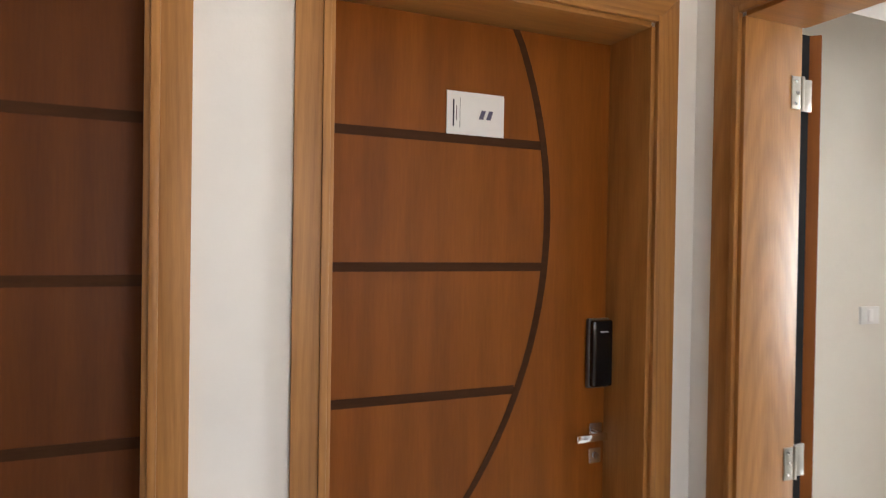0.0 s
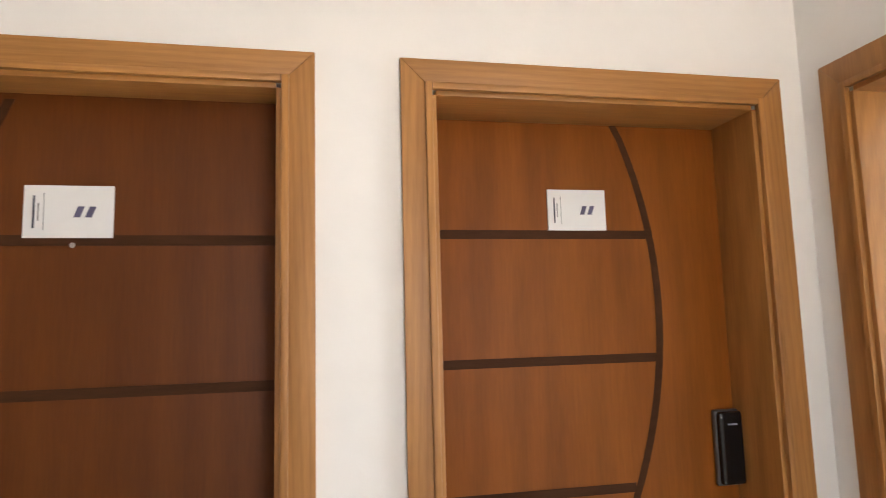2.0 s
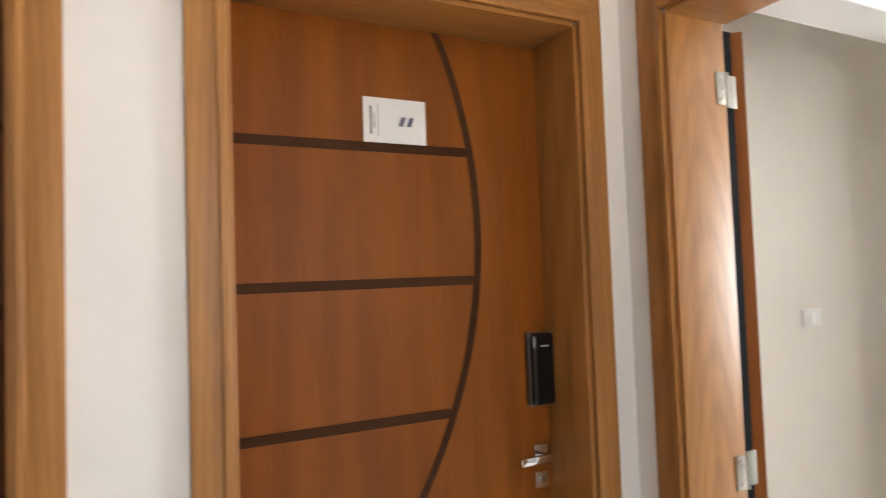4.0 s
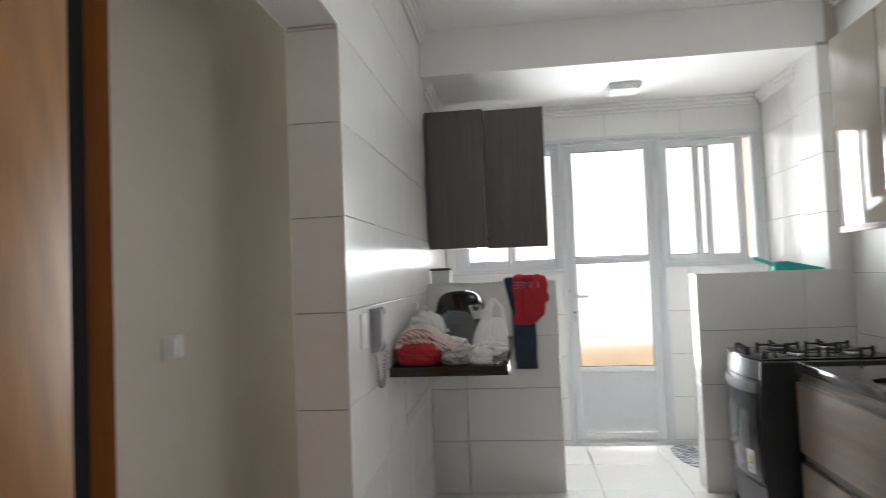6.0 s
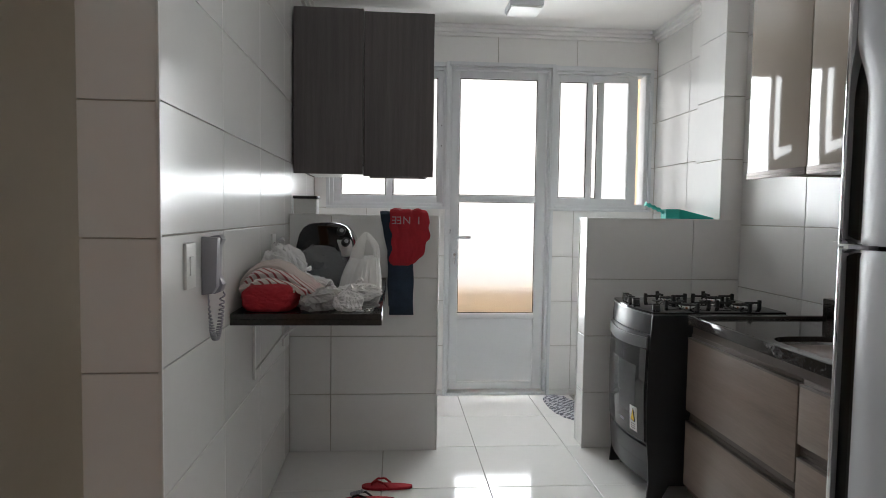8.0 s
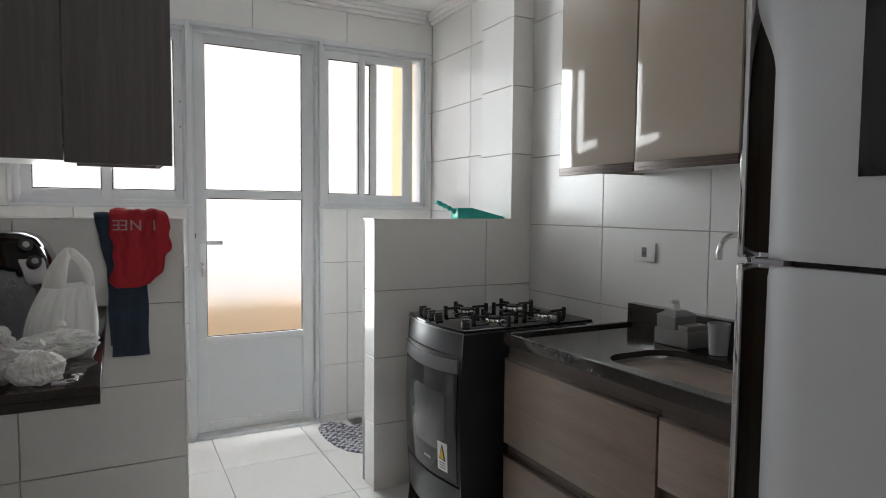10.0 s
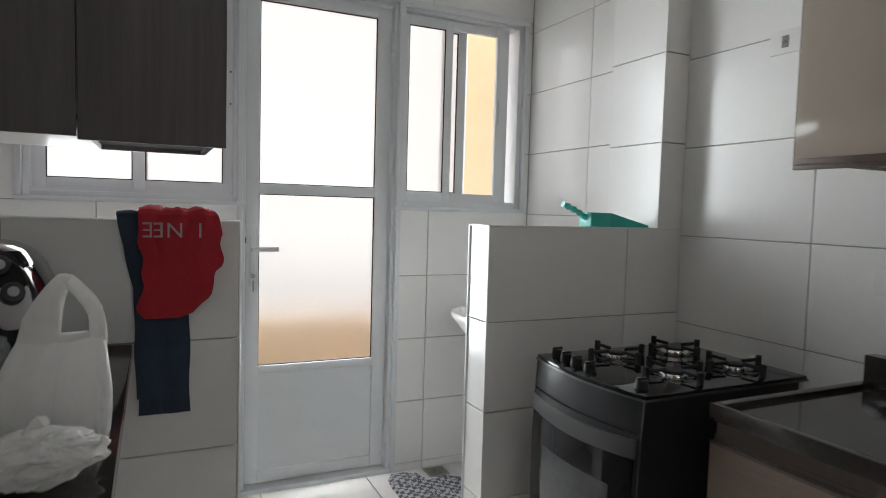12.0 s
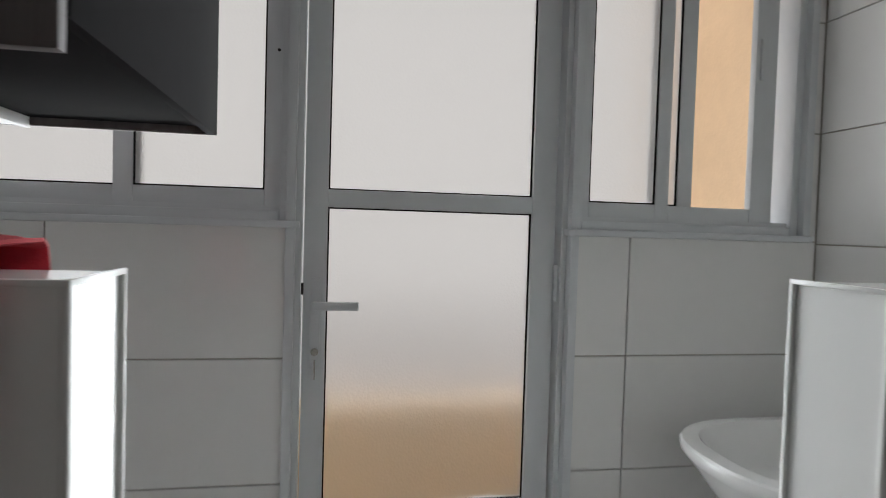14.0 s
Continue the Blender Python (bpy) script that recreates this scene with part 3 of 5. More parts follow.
def pane(parent, x, y0, y1, z0, z1, material="frost", gasket=True):
    p = part("pane", solid((x - 0.002, x + 0.002, y0 - 0.004, y1 + 0.004, z0 - 0.004, z1 + 0.004)), material, parent)
    p.visible_shadow = False
    if gasket:
        for b in ((y0, y0 + 0.004, z0, z1), (y1 - 0.004, y1, z0, z1), (y0 + 0.004, y1 - 0.004, z0, z0 + 0.004), (y0 + 0.004, y1 - 0.004, z1 - 0.004, z1)):
            part("gasket", solid((x - 0.007, x - 0.003, *b)), "gasket", p)
    return p


balcony_door = thing("door_4", (6.24, 0.425, 0), "closed white aluminium balcony door with frosted panes", kind="structure")
part("door_frame", solid((6.19, 6.29, 0.055, 0.078, 0, 2.345), bevel=0.003), "alu", balcony_door)
part("door_frame", solid((6.19, 6.29, 0.772, 0.795, 0, 2.345), bevel=0.003), "alu", balcony_door)
part("door_frame", solid((6.19, 6.29, 0.078, 0.772, 2.318, 2.345), bevel=0.003), "alu", balcony_door)
part("sill", solid((6.17, 6.33, 0.055, 0.795, -0.004, 0.022), bevel=0.003), "alu", balcony_door)
for b in ((0.038, 0.062, 0.0, 2.362), (0.788, 0.812, 0.0, 2.362), (0.062, 0.788, 2.336, 2.362)):
    part("flange", solid((6.160, 6.191, *b), bevel=0.003), "alu", balcony_door)
for b in ((0.084, 0.152, 0.03, 2.312), (0.708, 0.768, 0.03, 2.312), (0.152, 0.708, 1.390, 1.436), (0.152, 0.708, 2.262, 2.312), (0.152, 0.708, 0.548, 0.588), (0.152, 0.708, 0.03, 0.085)):
    part("rail", solid((6.222, 6.262, *b), bevel=0.003), "alu", balcony_door)
for k in range(9):
    z = 0.090 + k * 0.051
    bm = prism([(6.229, z), (6.246, z + 0.004), (6.246, z + 0.053), (6.241, z + 0.053)], 1, 0.150, 0.710)
    part("slat", bm, "alu", balcony_door)
pane(balcony_door, 6.242, 0.152, 0.708, 1.436, 2.262)
pane(balcony_door, 6.242, 0.152, 0.708, 0.588, 1.390)
lev = part("lever_handle", solid((6.168, 6.186, 0.625, 0.745, 1.125, 1.147), bevel=0.005), "alu", balcony_door, "white lever handle")
part("handle_neck", cyl((6.225, 0.735, 1.136), (6.176, 0.735, 1.136), 0.009), "alu", lev)
part("handle_plate", solid((6.214, 6.224, 0.722, 0.748, 0.967, 1.207), bevel=0.003), "alu", balcony_door)
part("keyhole", cyl((6.208, 0.735, 1.012), (6.216, 0.735, 1.012), 0.010), "steel", balcony_door)
part("key", solid((6.196, 6.210, 0.732, 0.737, 0.942, 0.992), bevel=0.001), "steel", balcony_door)
part("latch", solid((6.205, 6.222, 0.766, 0.782, 1.162, 1.192)), "black", balcony_door)
for z in (0.20, 1.20, 2.15):
    part("hinge", cyl((6.212, 0.081, z - 0.05), (6.212, 0.081, z + 0.05), 0.008), "alu", balcony_door)


def sliding_window(name, y0, y1, z0, z1, label):
    """An outer frame, two sashes on two tracks; the sash on the low-y side may be slid open."""
    w = thing(name, (6.24, (y0 + y1) / 2, z0), label, kind="structure")
    frame_bars(w, "window_frame", 6.185, 6.30, y0, y1, z0, z1, 0.030)
    part("window_sill", solid((6.150, 6.19, y0 - 0.02, y1 + 0.02, z0 - 0.012, z0 + 0.006), bevel=0.004), "alu", w)
    part("head_trim", solid((6.161, 6.187, max(y0 - 0.018, 0.813 if y0 > 0.5 else -1), min(y1 + 0.018, 0.037 if y1 < 0.5 else 2), z1 - 0.012, z1 + 0.020), bevel=0.003), "alu", w)
    a = y0 - 0.018 if y0 < 0 else y1 - 0.006
    part("side_trim", solid((6.161, 6.187, a, a + 0.024, z0 + 0.006, z1 - 0.012), bevel=0.003), "alu", w)
    part("track", solid((6.20, 6.29, y0 + 0.03, y1 - 0.03, z0 + 0.028, z0 + 0.042)), "alu", w)
    return w


def sash(parent, x, y0, y1, z0, z1, stile, material="frost"):
    s = part("sash", solid((x - 0.013, x + 0.013, y0, y0 + stile, z0, z1), (x - 0.013, x + 0.013, y1 - stile, y1, z0, z1),
                           (x - 0.013, x + 0.013, y0 + stile, y1 - stile, z0, z0 + 0.048), (x - 0.013, x + 0.013, y0 + stile, y1 - stile, z1 - 0.048, z1), bevel=0.003), "alu", parent)
    bm = solid((x - 0.002, x + 0.002, y0 + stile - 0.004, y1 - stile + 0.004, z0 + 0.044, z1 - 0.044))
    p = part("pane", bm, material, s)
    p.visible_shadow = False
    for b in ((y0 + stile, y0 + stile + 0.004, z0 + 0.048, z1 - 0.048), (y1 - stile - 0.004, y1 - stile, z0 + 0.048, z1 - 0.048),
              (y0 + stile, y1 - stile, z0 + 0.048, z0 + 0.052), (y0 + stile, y1 - stile, z1 - 0.052, z1 - 0.048)):
        part("gasket", solid((x - 0.009, x - 0.004, *b)), "gasket", s)
    return s


win_r = sliding_window("window_1", -0.655, 0.052, 1.345, 2.335, "white aluminium sliding window, half open")
s1 = sash(win_r, 6.218, -0.245, 0.035, 1.380, 2.300, 0.040)
s2 = sash(win_r, 6.252, -0.338, -0.208, 1.380, 2.300, 0.046)
part("inner_stile", solid((6.205, 6.231, -0.575, -0.505, 1.380, 2.300), bevel=0.003), "alu", win_r)
part("inner_rail", solid((6.205, 6.231, -0.503, -0.245, 1.380, 1.425), bevel=0.003), "alu", win_r)
part("inner_rail", solid((6.205, 6.231, -0.503, -0.245, 2.255, 2.300), bevel=0.003), "alu", win_r)
part("latch", solid((6.198, 6.207, -0.530, -0.518, 1.80, 1.92), bevel=0.002), "alu", win_r)
part("latch", solid((6.198, 6.207, 0.012, 0.022, 1.80, 1.92), bevel=0.002), "alu", win_r)
win_l = sliding_window("window_2", 0.798, 1.620, 1.345, 2.335, "closed white aluminium sliding window with frosted panes")
sash(win_l, 6.218, 0.822, 1.225, 1.380, 2.300, 0.046)
sash(win_l, 6.252, 1.170, 1.600, 1.380, 2.300, 0.058)
for z in (1.78, 1.92):
    part("screw_hole", cyl((6.203, 0.838, z), (6.207, 0.838, z), 0.004, sides=10), "black", win_l)

# lamp on the laundry ceiling
cl = thing("ceiling_lamp", (5.70, 0.37, 2.61), "square white flush ceiling lamp, switched off", "lamp")
part("housing", solid((5.60, 5.80, 0.265, 0.475, 2.578, 2.610), bevel=0.004), "alu", cl)
part("diffuser", solid((5.608, 5.792, 0.273, 0.467, 2.566, 2.580), bevel=0.004), "lens", cl)

# ---- kitchen: big things ----
# wall cabinet over the left half wall
hung = thing("wall_cabinet", (5.6, 1.33, 1.505), "dark grey wood-grain wall cabinet with two doors, above the half wall", "cabinet")
# charcoal is near black: shade of the backlit side and underside in its colour
part("side_panel", solid((5.222, 6.03, 0.955, 0.973, 1.535, 2.385), bevel=0.001), "charcoal", hung, "plain charcoal side panel, darkened for shade")
part("edge_strip", solid((5.2188, 5.2225, 0.9535, 0.968, 1.56, 2.37)), "edge", hung)
part("side_panel", solid((5.222, 6.03, 1.694, 1.712, 1.535, 2.385), bevel=0.001), "darkwood", hung)
# unseen top, made white to bounce light onto the laundry ceiling
part("top_panel", solid((5.222, 6.03, 0.973, 1.694, 2.367, 2.385), bevel=0.001), "white", hung)
part("back_panel", solid((6.022, 6.034, 0.973, 1.694, 1.535, 2.367), bevel=0.001), "darkwood", hung)
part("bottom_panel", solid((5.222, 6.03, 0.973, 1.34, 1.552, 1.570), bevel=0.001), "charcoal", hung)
part("bottom_panel", solid((5.222, 6.03, 1.34, 1.694, 1.535, 1.552), bevel=0.001), "white", hung, "white melamine underside")
part("divider", solid((5.222, 6.03, 1.33, 1.346, 1.530, 2.367), bevel=0.001), "white", hung)
part("door", solid((5.200, 5.219, 0.957, 1.334, 1.500, 2.378), bevel=0.0015), "darkwood", hung)
part("door", solid((5.203, 5.222, 1.338, 1.708, 1.509, 2.392), bevel=0.0015), "darkwood", hung)

# granite shelf
shelf = thing("granite_shelf", (4.6, 1.46, 0.88), "black granite wall shelf on white steel brackets", "shelf")
part("slab", solid((3.925, 5.135, 1.203, 1.718, 0.931, 0.951), bevel=0.002), "granite", shelf)
part("front_edge", solid((3.923, 3.943, 1.203, 1.718, 0.911, 0.931), bevel=0.002), "granite", shelf)
part("side_edge", solid((3.943, 5.135, 1.203, 1.220, 0.911, 0.931), bevel=0.002), "granite", shelf)
for x in (4.28, 4.92):
    b = part("bracket", solid((x - 0.009, x + 0.009, 1.40, 1.718, 0.917, 0.930), (x - 0.009, x + 0.009, 1.709, 1.719, 0.63, 0.917), bevel=0.001), "white", shelf, "white steel bracket")
    part("strut", tube([(x, 1.45, 0.915), (x, 1.60, 0.81), (x, 1.706, 0.67)], 0.0045), "white", b)

# base cabinet and worktop
base = thing("base_cabinet", (3.85, -0.38, 0), "brown wood-grain base cabinet with drawers under black granite", "cabinet")
part("carcass", solid((3.34, 4.365, -0.758, -0.125, 0.10, 0.832), bevel=0.001), "drawer", base)
part("plinth", solid((3.34, 4.33, -0.66, -0.19, 0.0, 0.10)), "drawer", base)
part("channel", solid((3.34, 4.364, -0.125, -0.118, 0.10, 0.832)), "profile", base)
for x0, x1, z0, z1 in ((3.622, 4.368, 0.460, 0.774), (3.34, 3.614, 0.590, 0.774), (3.622, 4.368, 0.13, 0.406), (3.34, 3.614, 0.13, 0.540)):
    d = part("drawer_front", solid((x0, x1, -0.119, -0.100, z0, z1), bevel=0.001), "drawer", base)
    part("pull_profile", solid((x0, x1, -0.121, -0.0985, z1, z1 + 0.008), (x0, x1, -0.121, -0.116, z1 + 0.008, z1 + 0.022), bevel=0.0008), "profile", d, "brown metal pull profile")

top = thing("worktop", (3.85, -0.4, 0.80), "polished black granite worktop with sink cutout and raised rim", "worktop")
SX0, SX1, SY0, SY1 = 3.43, 3.96, -0.50, -0.185

def slab_with_hole(x0, x1, y0, y1, hx0, hx1, hy0, hy1, r, z0, z1):
    """A slab with a rounded cutout."""
    ring = []
    for cx, cy, a0 in ((hx1 - r, hy1 - r, 0), (hx0 + r, hy1 - r, 90), (hx0 + r, hy0 + r, 180), (hx1 - r, hy0 + r, 270)):
        for k in range(9):
            a = radians(a0 + 90 * k / 8)
            ring.append((cx + r * math.cos(a), cy + r * math.sin(a)))
    outer = []
    for x, y in ring:
        mx, my = (hx0 + hx1) / 2, (hy0 + hy1) / 2
        dx, dy = x - mx, y - my
        s = min(((x1 if dx > 0 else x0) - mx) / dx if abs(dx) > 1e-6 else 1e9, ((y1 if dy > 0 else y0) - my) / dy if abs(dy) > 1e-6 else 1e9)
        outer.append((mx + s * dx, my + s * dy))
    corners = [(x1, y1), (x0, y1), (x0, y0), (x1, y0)]
    for c in corners:
        k = min(range(len(outer)), key=lambda q: (outer[q][0] - c[0]) ** 2 + (outer[q][1] - c[1]) ** 2)
        outer[k] = c
    bm = bmesh.new()
    lv = {}
    for nm, pts in (("i", ring), ("o", outer)):
        for z in (z0, z1):
            lv[nm, z] = [bm.verts.new((x, y, z)) for x, y in pts]
    n = len(ring)
    for q in range(n):
        w = (q + 1) % n
        bm.faces.new((lv["i", z1][q], lv["o", z1][q], lv["o", z1][w], lv["i", z1][w]))
        bm.faces.new((lv["i", z0][q], lv["i", z0][w], lv["o", z0][w], lv["o", z0][q]))
        bm.faces.new((lv["i", z0][q], lv["i", z1][q], lv["i", z1][w], lv["i", z0][w]))
        bm.faces.new((lv["o", z0][q], lv["o", z0][w], lv["o", z1][w], lv["o", z1][q]))
    bmesh.ops.recalc_face_normals(bm, faces=bm.faces[:])
    return bm, ring


bm, ring = slab_with_hole(3.335, 4.345, -0.774, -0.118, SX0, SX1, SY0, SY1, 0.10, 0.836, 0.856)
part("slab", bm, "granite", top, smooth=False)
part("front_rim", solid((3.335, 4.372, -0.118, -0.096, 0.826, 0.868), bevel=0.003), "granite", top)
part("side_rim", solid((4.345, 4.372, -0.774, -0.118, 0.826, 0.868), bevel=0.003), "granite", top)
part("backsplash", solid((3.335, 4.372, -0.758, -0.712, 0.856, 0.944), bevel=0.002), "granite", top)
sink = thing("sink", (3.71, -0.36, 0.68), "brushed stainless steel kitchen sink bowl set in granite", "sink")
bm = bmesh.new()
levels = [(1.0, 0.834), (0.985, 0.80), (0.96, 0.72), (0.90, 0.69), (0.72, 0.682)]
rows = []
for s, z in levels:
    rows.append([bm.verts.new((3.695 + (x - 3.695) * s, -0.3425 + (y + 0.3425) * s, z)) for x, y in ring])
for a, b in zip(rows, rows[1:]):
    for q in range(len(ring)):
        bm.faces.new((a[q], b[q], b[(q + 1) % len(ring)], a[(q + 1) % len(ring)]))
bm.faces.new(rows[-1][::-1])
bmesh.ops.recalc_face_normals(bm, faces=bm.faces[:])
bmesh.ops.solidify(bm, geom=bm.faces[:], thickness=0.0015)
part("bowl", bm, "steel", sink)
part("drain", cyl((3.695, -0.3425, 0.682), (3.695, -0.3425, 0.688), 0.045, bevel=0.002), "chrome", sink)

for unit, lift in ((base, 0.0), (top, 0.008), (sink, 0.008)):
    unit.location += Vector((0, -0.016, lift))

# upper cabinets
upper = thing("upper_cabinet", (3.85, -0.52, 1.47), "glossy beige upper cabinet with brown handle profiles", "cabinet")
part("carcass", solid((3.20, 4.362, -0.772, -0.366, 1.485, 2.36), bevel=0.001), "white", upper)
part("end_panel", solid((4.362, 4.372, -0.772, -0.364, 1.475, 2.362), bevel=0.001), "beige", upper)
for x0, x1 in ((3.985, 4.370), (3.592, 3.977), (3.20, 3.584)):
    d = part("door", solid((x0, x1, -0.364, -0.345, 1.487, 2.362), bevel=0.002), "beige", upper, "glossy beige lacquered door")
    part("handle_profile", solid((x0, x1, -0.366, -0.341, 1.470, 1.487), (x0, x1, -0.351, -0.341, 1.458, 1.470), bevel=0.0015), "profile", d)
    part("seam", solid((x1, x1 + 0.007, -0.368, -0.352, 1.487, 2.36)), "profile", d)

upper.location += Vector((-0.016, 0, 0.007))

# stove
stove = thing("stove", (4.72, -0.29, 0), "black freestanding four-burner gas stove with oven glass", "stove")
SXA, SXB = 4.475, 4.972


def front_y(z, x):
    """The stove's front: bowed across its width and leaning out at mid height."""
    u = (x - SXA) / (SXB - SXA) * 2 - 1
    return -0.014 + 0.034 * (1 - u * u) + 0.024 * math.sin(math.pi * min(1, max(0, (z - 0.02) / 0.98)))


def curved_panel(z0, z1, x0, x1, out, thick, n=10, nx=14, arch=0.0):
    """A plate that follows the bowed front; arch lifts its middle."""
    bm = bmesh.new()
    faces = []
    for d in (0.0, thick):
        grid = []
        for q in range(n + 1):
            row = []
            for k in range(nx + 1):
                x = x0 + (x1 - x0) * k / nx
                u = 2 * k / nx - 1
                z = z0 + (z1 - z0) * q / n - arch * (1 - u * u)
                row.append(bm.verts.new((x, front_y(z, x) + out - d, z)))
            grid.append(row)
        faces.append(grid)
        for a, b in zip(grid, grid[1:]):
            for k in range(nx):
                bm.faces.new((a[k], a[k + 1], b[k + 1], b[k]))
    f, g = faces
    for q in range(n):
        for k in (0, nx):
            bm.faces.new((f[q][k], f[q + 1][k], g[q + 1][k], g[q][k]))
    for k in range(nx):
        for q in (0, n):
            bm.faces.new((f[q][k], f[q][k + 1], g[q][k + 1], g[q][k]))
    bmesh.ops.recalc_face_normals(bm, faces=bm.faces[:])
    return bm


part("body", solid((SXA + 0.004, SXB - 0.004, -0.59, -0.03, 0.07, 0.852), bevel=0.004), "stove", stove)
for a, b, xs in ((SXA, SXA + 0.009, SXA), (SXB - 0.009, SXB, SXB)):
    edge = [(front_y(z, xs) + 0.004, z) for z in [0.09 + 0.765 * k / 20 for k in range(21)]]
    part("side_cheek", prism([(-0.575, 0.0), (-0.52, 0.0), (-0.49, 0.07), (-0.10, 0.07), (-0.060, 0.0), (0.004, 0.0)] + edge + [(-0.595, 0.857)], 0, a, b), "stove", stove)
part("control_panel", curved_panel(0.770, 0.856, SXA + 0.009, SXB - 0.009, 0.002, 0.045), "stove", stove)
oven = part("oven_door", curved_panel(0.262, 0.766, SXA + 0.009, SXB - 0.009, 0.004, 0.045), "stove", stove, "black oven door")
part("glass", curved_panel(0.272, 0.698, SXA + 0.016, SXB - 0.016, 0.0085, 0.004), "gloss", oven, "dark reflecting oven glass")
part("inner_window", curved_panel(0.375, 0.610, SXA + 0.085, SXB - 0.10, 0.0092, 0.001), mat("oven_window", (0.075, 0.075, 0.078), 0.10, vary=0.2), oven)
part("handle", curved_panel(0.706, 0.756, SXA + 0.011, SXB - 0.011, 0.015, 0.008, arch=0.010), "stove_grey", oven, "satin grey metal handle band")
for x in (SXA + 0.03, SXB - 0.03):
    part("handle_mount", solid((x - 0.010, x + 0.010, front_y(0.73, x), front_y(0.73, x) + 0.010, 0.718, 0.744), bevel=0.002), "black", oven)
part("drawer_panel", curved_panel(0.090, 0.250, SXA + 0.009, SXB - 0.009, 0.002, 0.045), "stove", stove)
part("drawer_groove", curved_panel(0.165, 0.171, SXA + 0.03, SXB - 0.03, 0.0026, 0.003, 2), "black", stove)
part("sticker", curved_panel(0.300, 0.415, SXA + 0.066, SXA + 0.128, 0.0098, 0.001, 4, 4), "paper", oven, "pale warning sticker with a yellow triangle")
tx = SXA + 0.097
part("triangle", prism([(tx - 0.026, 0.346), (tx + 0.026, 0.346), (tx, 0.408)], 1, front_y(0.36, tx) + 0.009, front_y(0.36, tx) + 0.0124), "ink", oven)
part("triangle_fill", prism([(tx - 0.0195, 0.350), (tx + 0.0195, 0.350), (tx, 0.398)], 1, front_y(0.36, tx) + 0.0105, front_y(0.36, tx) + 0.0132), "yellow", oven)
for z in (0.310, 0.320, 0.330):
    part("print_bar", curved_panel(z, z + 0.004, tx - 0.018, tx + 0.018, 0.0104, 0.001, 1, 2), "grey", oven)
part("maker_mark", curved_panel(0.318, 0.330, SXA + 0.185, SXA + 0.240, 0.0094, 0.001, 2, 4), "phone", oven)
for x in (SXA + 0.035, SXB - 0.035):
    for y in (-0.53, -0.06):
        part("foot", cyl((x, y, 0), (x, y, 0.075), 0.016, 0.022), "black", stove)
# cooktop with a bowed front
lip = [(SXA - 0.006 + (SXB - SXA + 0.012) * k / 16, front_y(0.86, SXA + (SXB - SXA) * k / 16) + 0.008) for k in range(17)]
part("cooktop_rim", prism([(SXA - 0.006, -0.63), *lip, (SXB + 0.006, -0.63)], 2, 0.857, 0.863, 0.001), "stove_grey", stove)
part("cooktop", prism([(SXA - 0.003, -0.626), *[(x + 0.003 * (x < 4.7) - 0.003 * (x > 4.75), y - 0.004) for x, y in lip], (SXB + 0.003, -0.626)], 2, 0.862, 0.873, 0.003), "gloss", stove, "black glass cooktop")
for x in (4.925, 4.862, 4.800, 4.730, 4.535):
    y = front_y(0.86, x) - 0.052
    kn = part("knob", cyl((x, y, 0.873), (x, y, 0.897), 0.019, 0.0165, bevel=0.002), "black", stove)
    part("grip", solid((x - 0.004, x + 0.004, y - 0.017, y + 0.017, 0.893, 0.904), bevel=0.002), "black", kn)
    part("mark", solid((x - 0.001, x + 0.001, y + 0.004, y + 0.016, 0.9035, 0.9046)), "paper", kn)
for bx, by, r in ((4.600, -0.22, 0.042), (4.845, -0.22, 0.034), (4.600, -0.47, 0.034), (4.845, -0.47, 0.046)):
    part("drip_ring", cyl((bx, by, 0.8725), (bx, by, 0.876), 0.066, 0.058, 28), "gloss", stove)
    bn = part("burner", cyl((bx, by, 0.873), (bx, by, 0.888), r * 1.05, r, bevel=0.002), "chrome", stove, "bright aluminium burner ring")
    part("cap", cyl((bx, by, 0.888), (bx, by, 0.895), r * 0.80, r * 0.76, bevel=0.002), "iron", bn)
    for ux, uy in ((-1, 0), (1, 0), (0, -1), (0, 1)):
        ax, ay = (ux * 0.067, uy * 0.070)
        hx, hy = (0.035, 0.005) if ux else (0.005, 0.038)
        arm = part("pan_support", solid((bx + ax - hx, bx + ax + hx, by + ay - hy, by + ay + hy, 0.893, 0.903), bevel=0.002, segments=1), "iron", stove)
        px, py = bx + ux * 0.098, by + uy * 0.104
        part("prong", solid((px - 0.0075, px + 0.0075, py - 0.0075, py + 0.0075, 0.872, 0.911), bevel=0.002, segments=1), "iron", arm)

# fridge
fr = thing("fridge", (2.96, -0.32, 0), "tall silver two-door fridge-freezer with a dark display", "fridge")
FX0, FX1, FY = 2.60, 3.315, 0.030
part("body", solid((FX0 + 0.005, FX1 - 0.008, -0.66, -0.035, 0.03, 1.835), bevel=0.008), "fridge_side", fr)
for x in (FX0 + 0.08, FX1 - 0.08):
    for y in (-0.6, -0.1):
        part("foot", cyl((x, y, 0), (x, y, 0.04), 0.02), "black", fr)


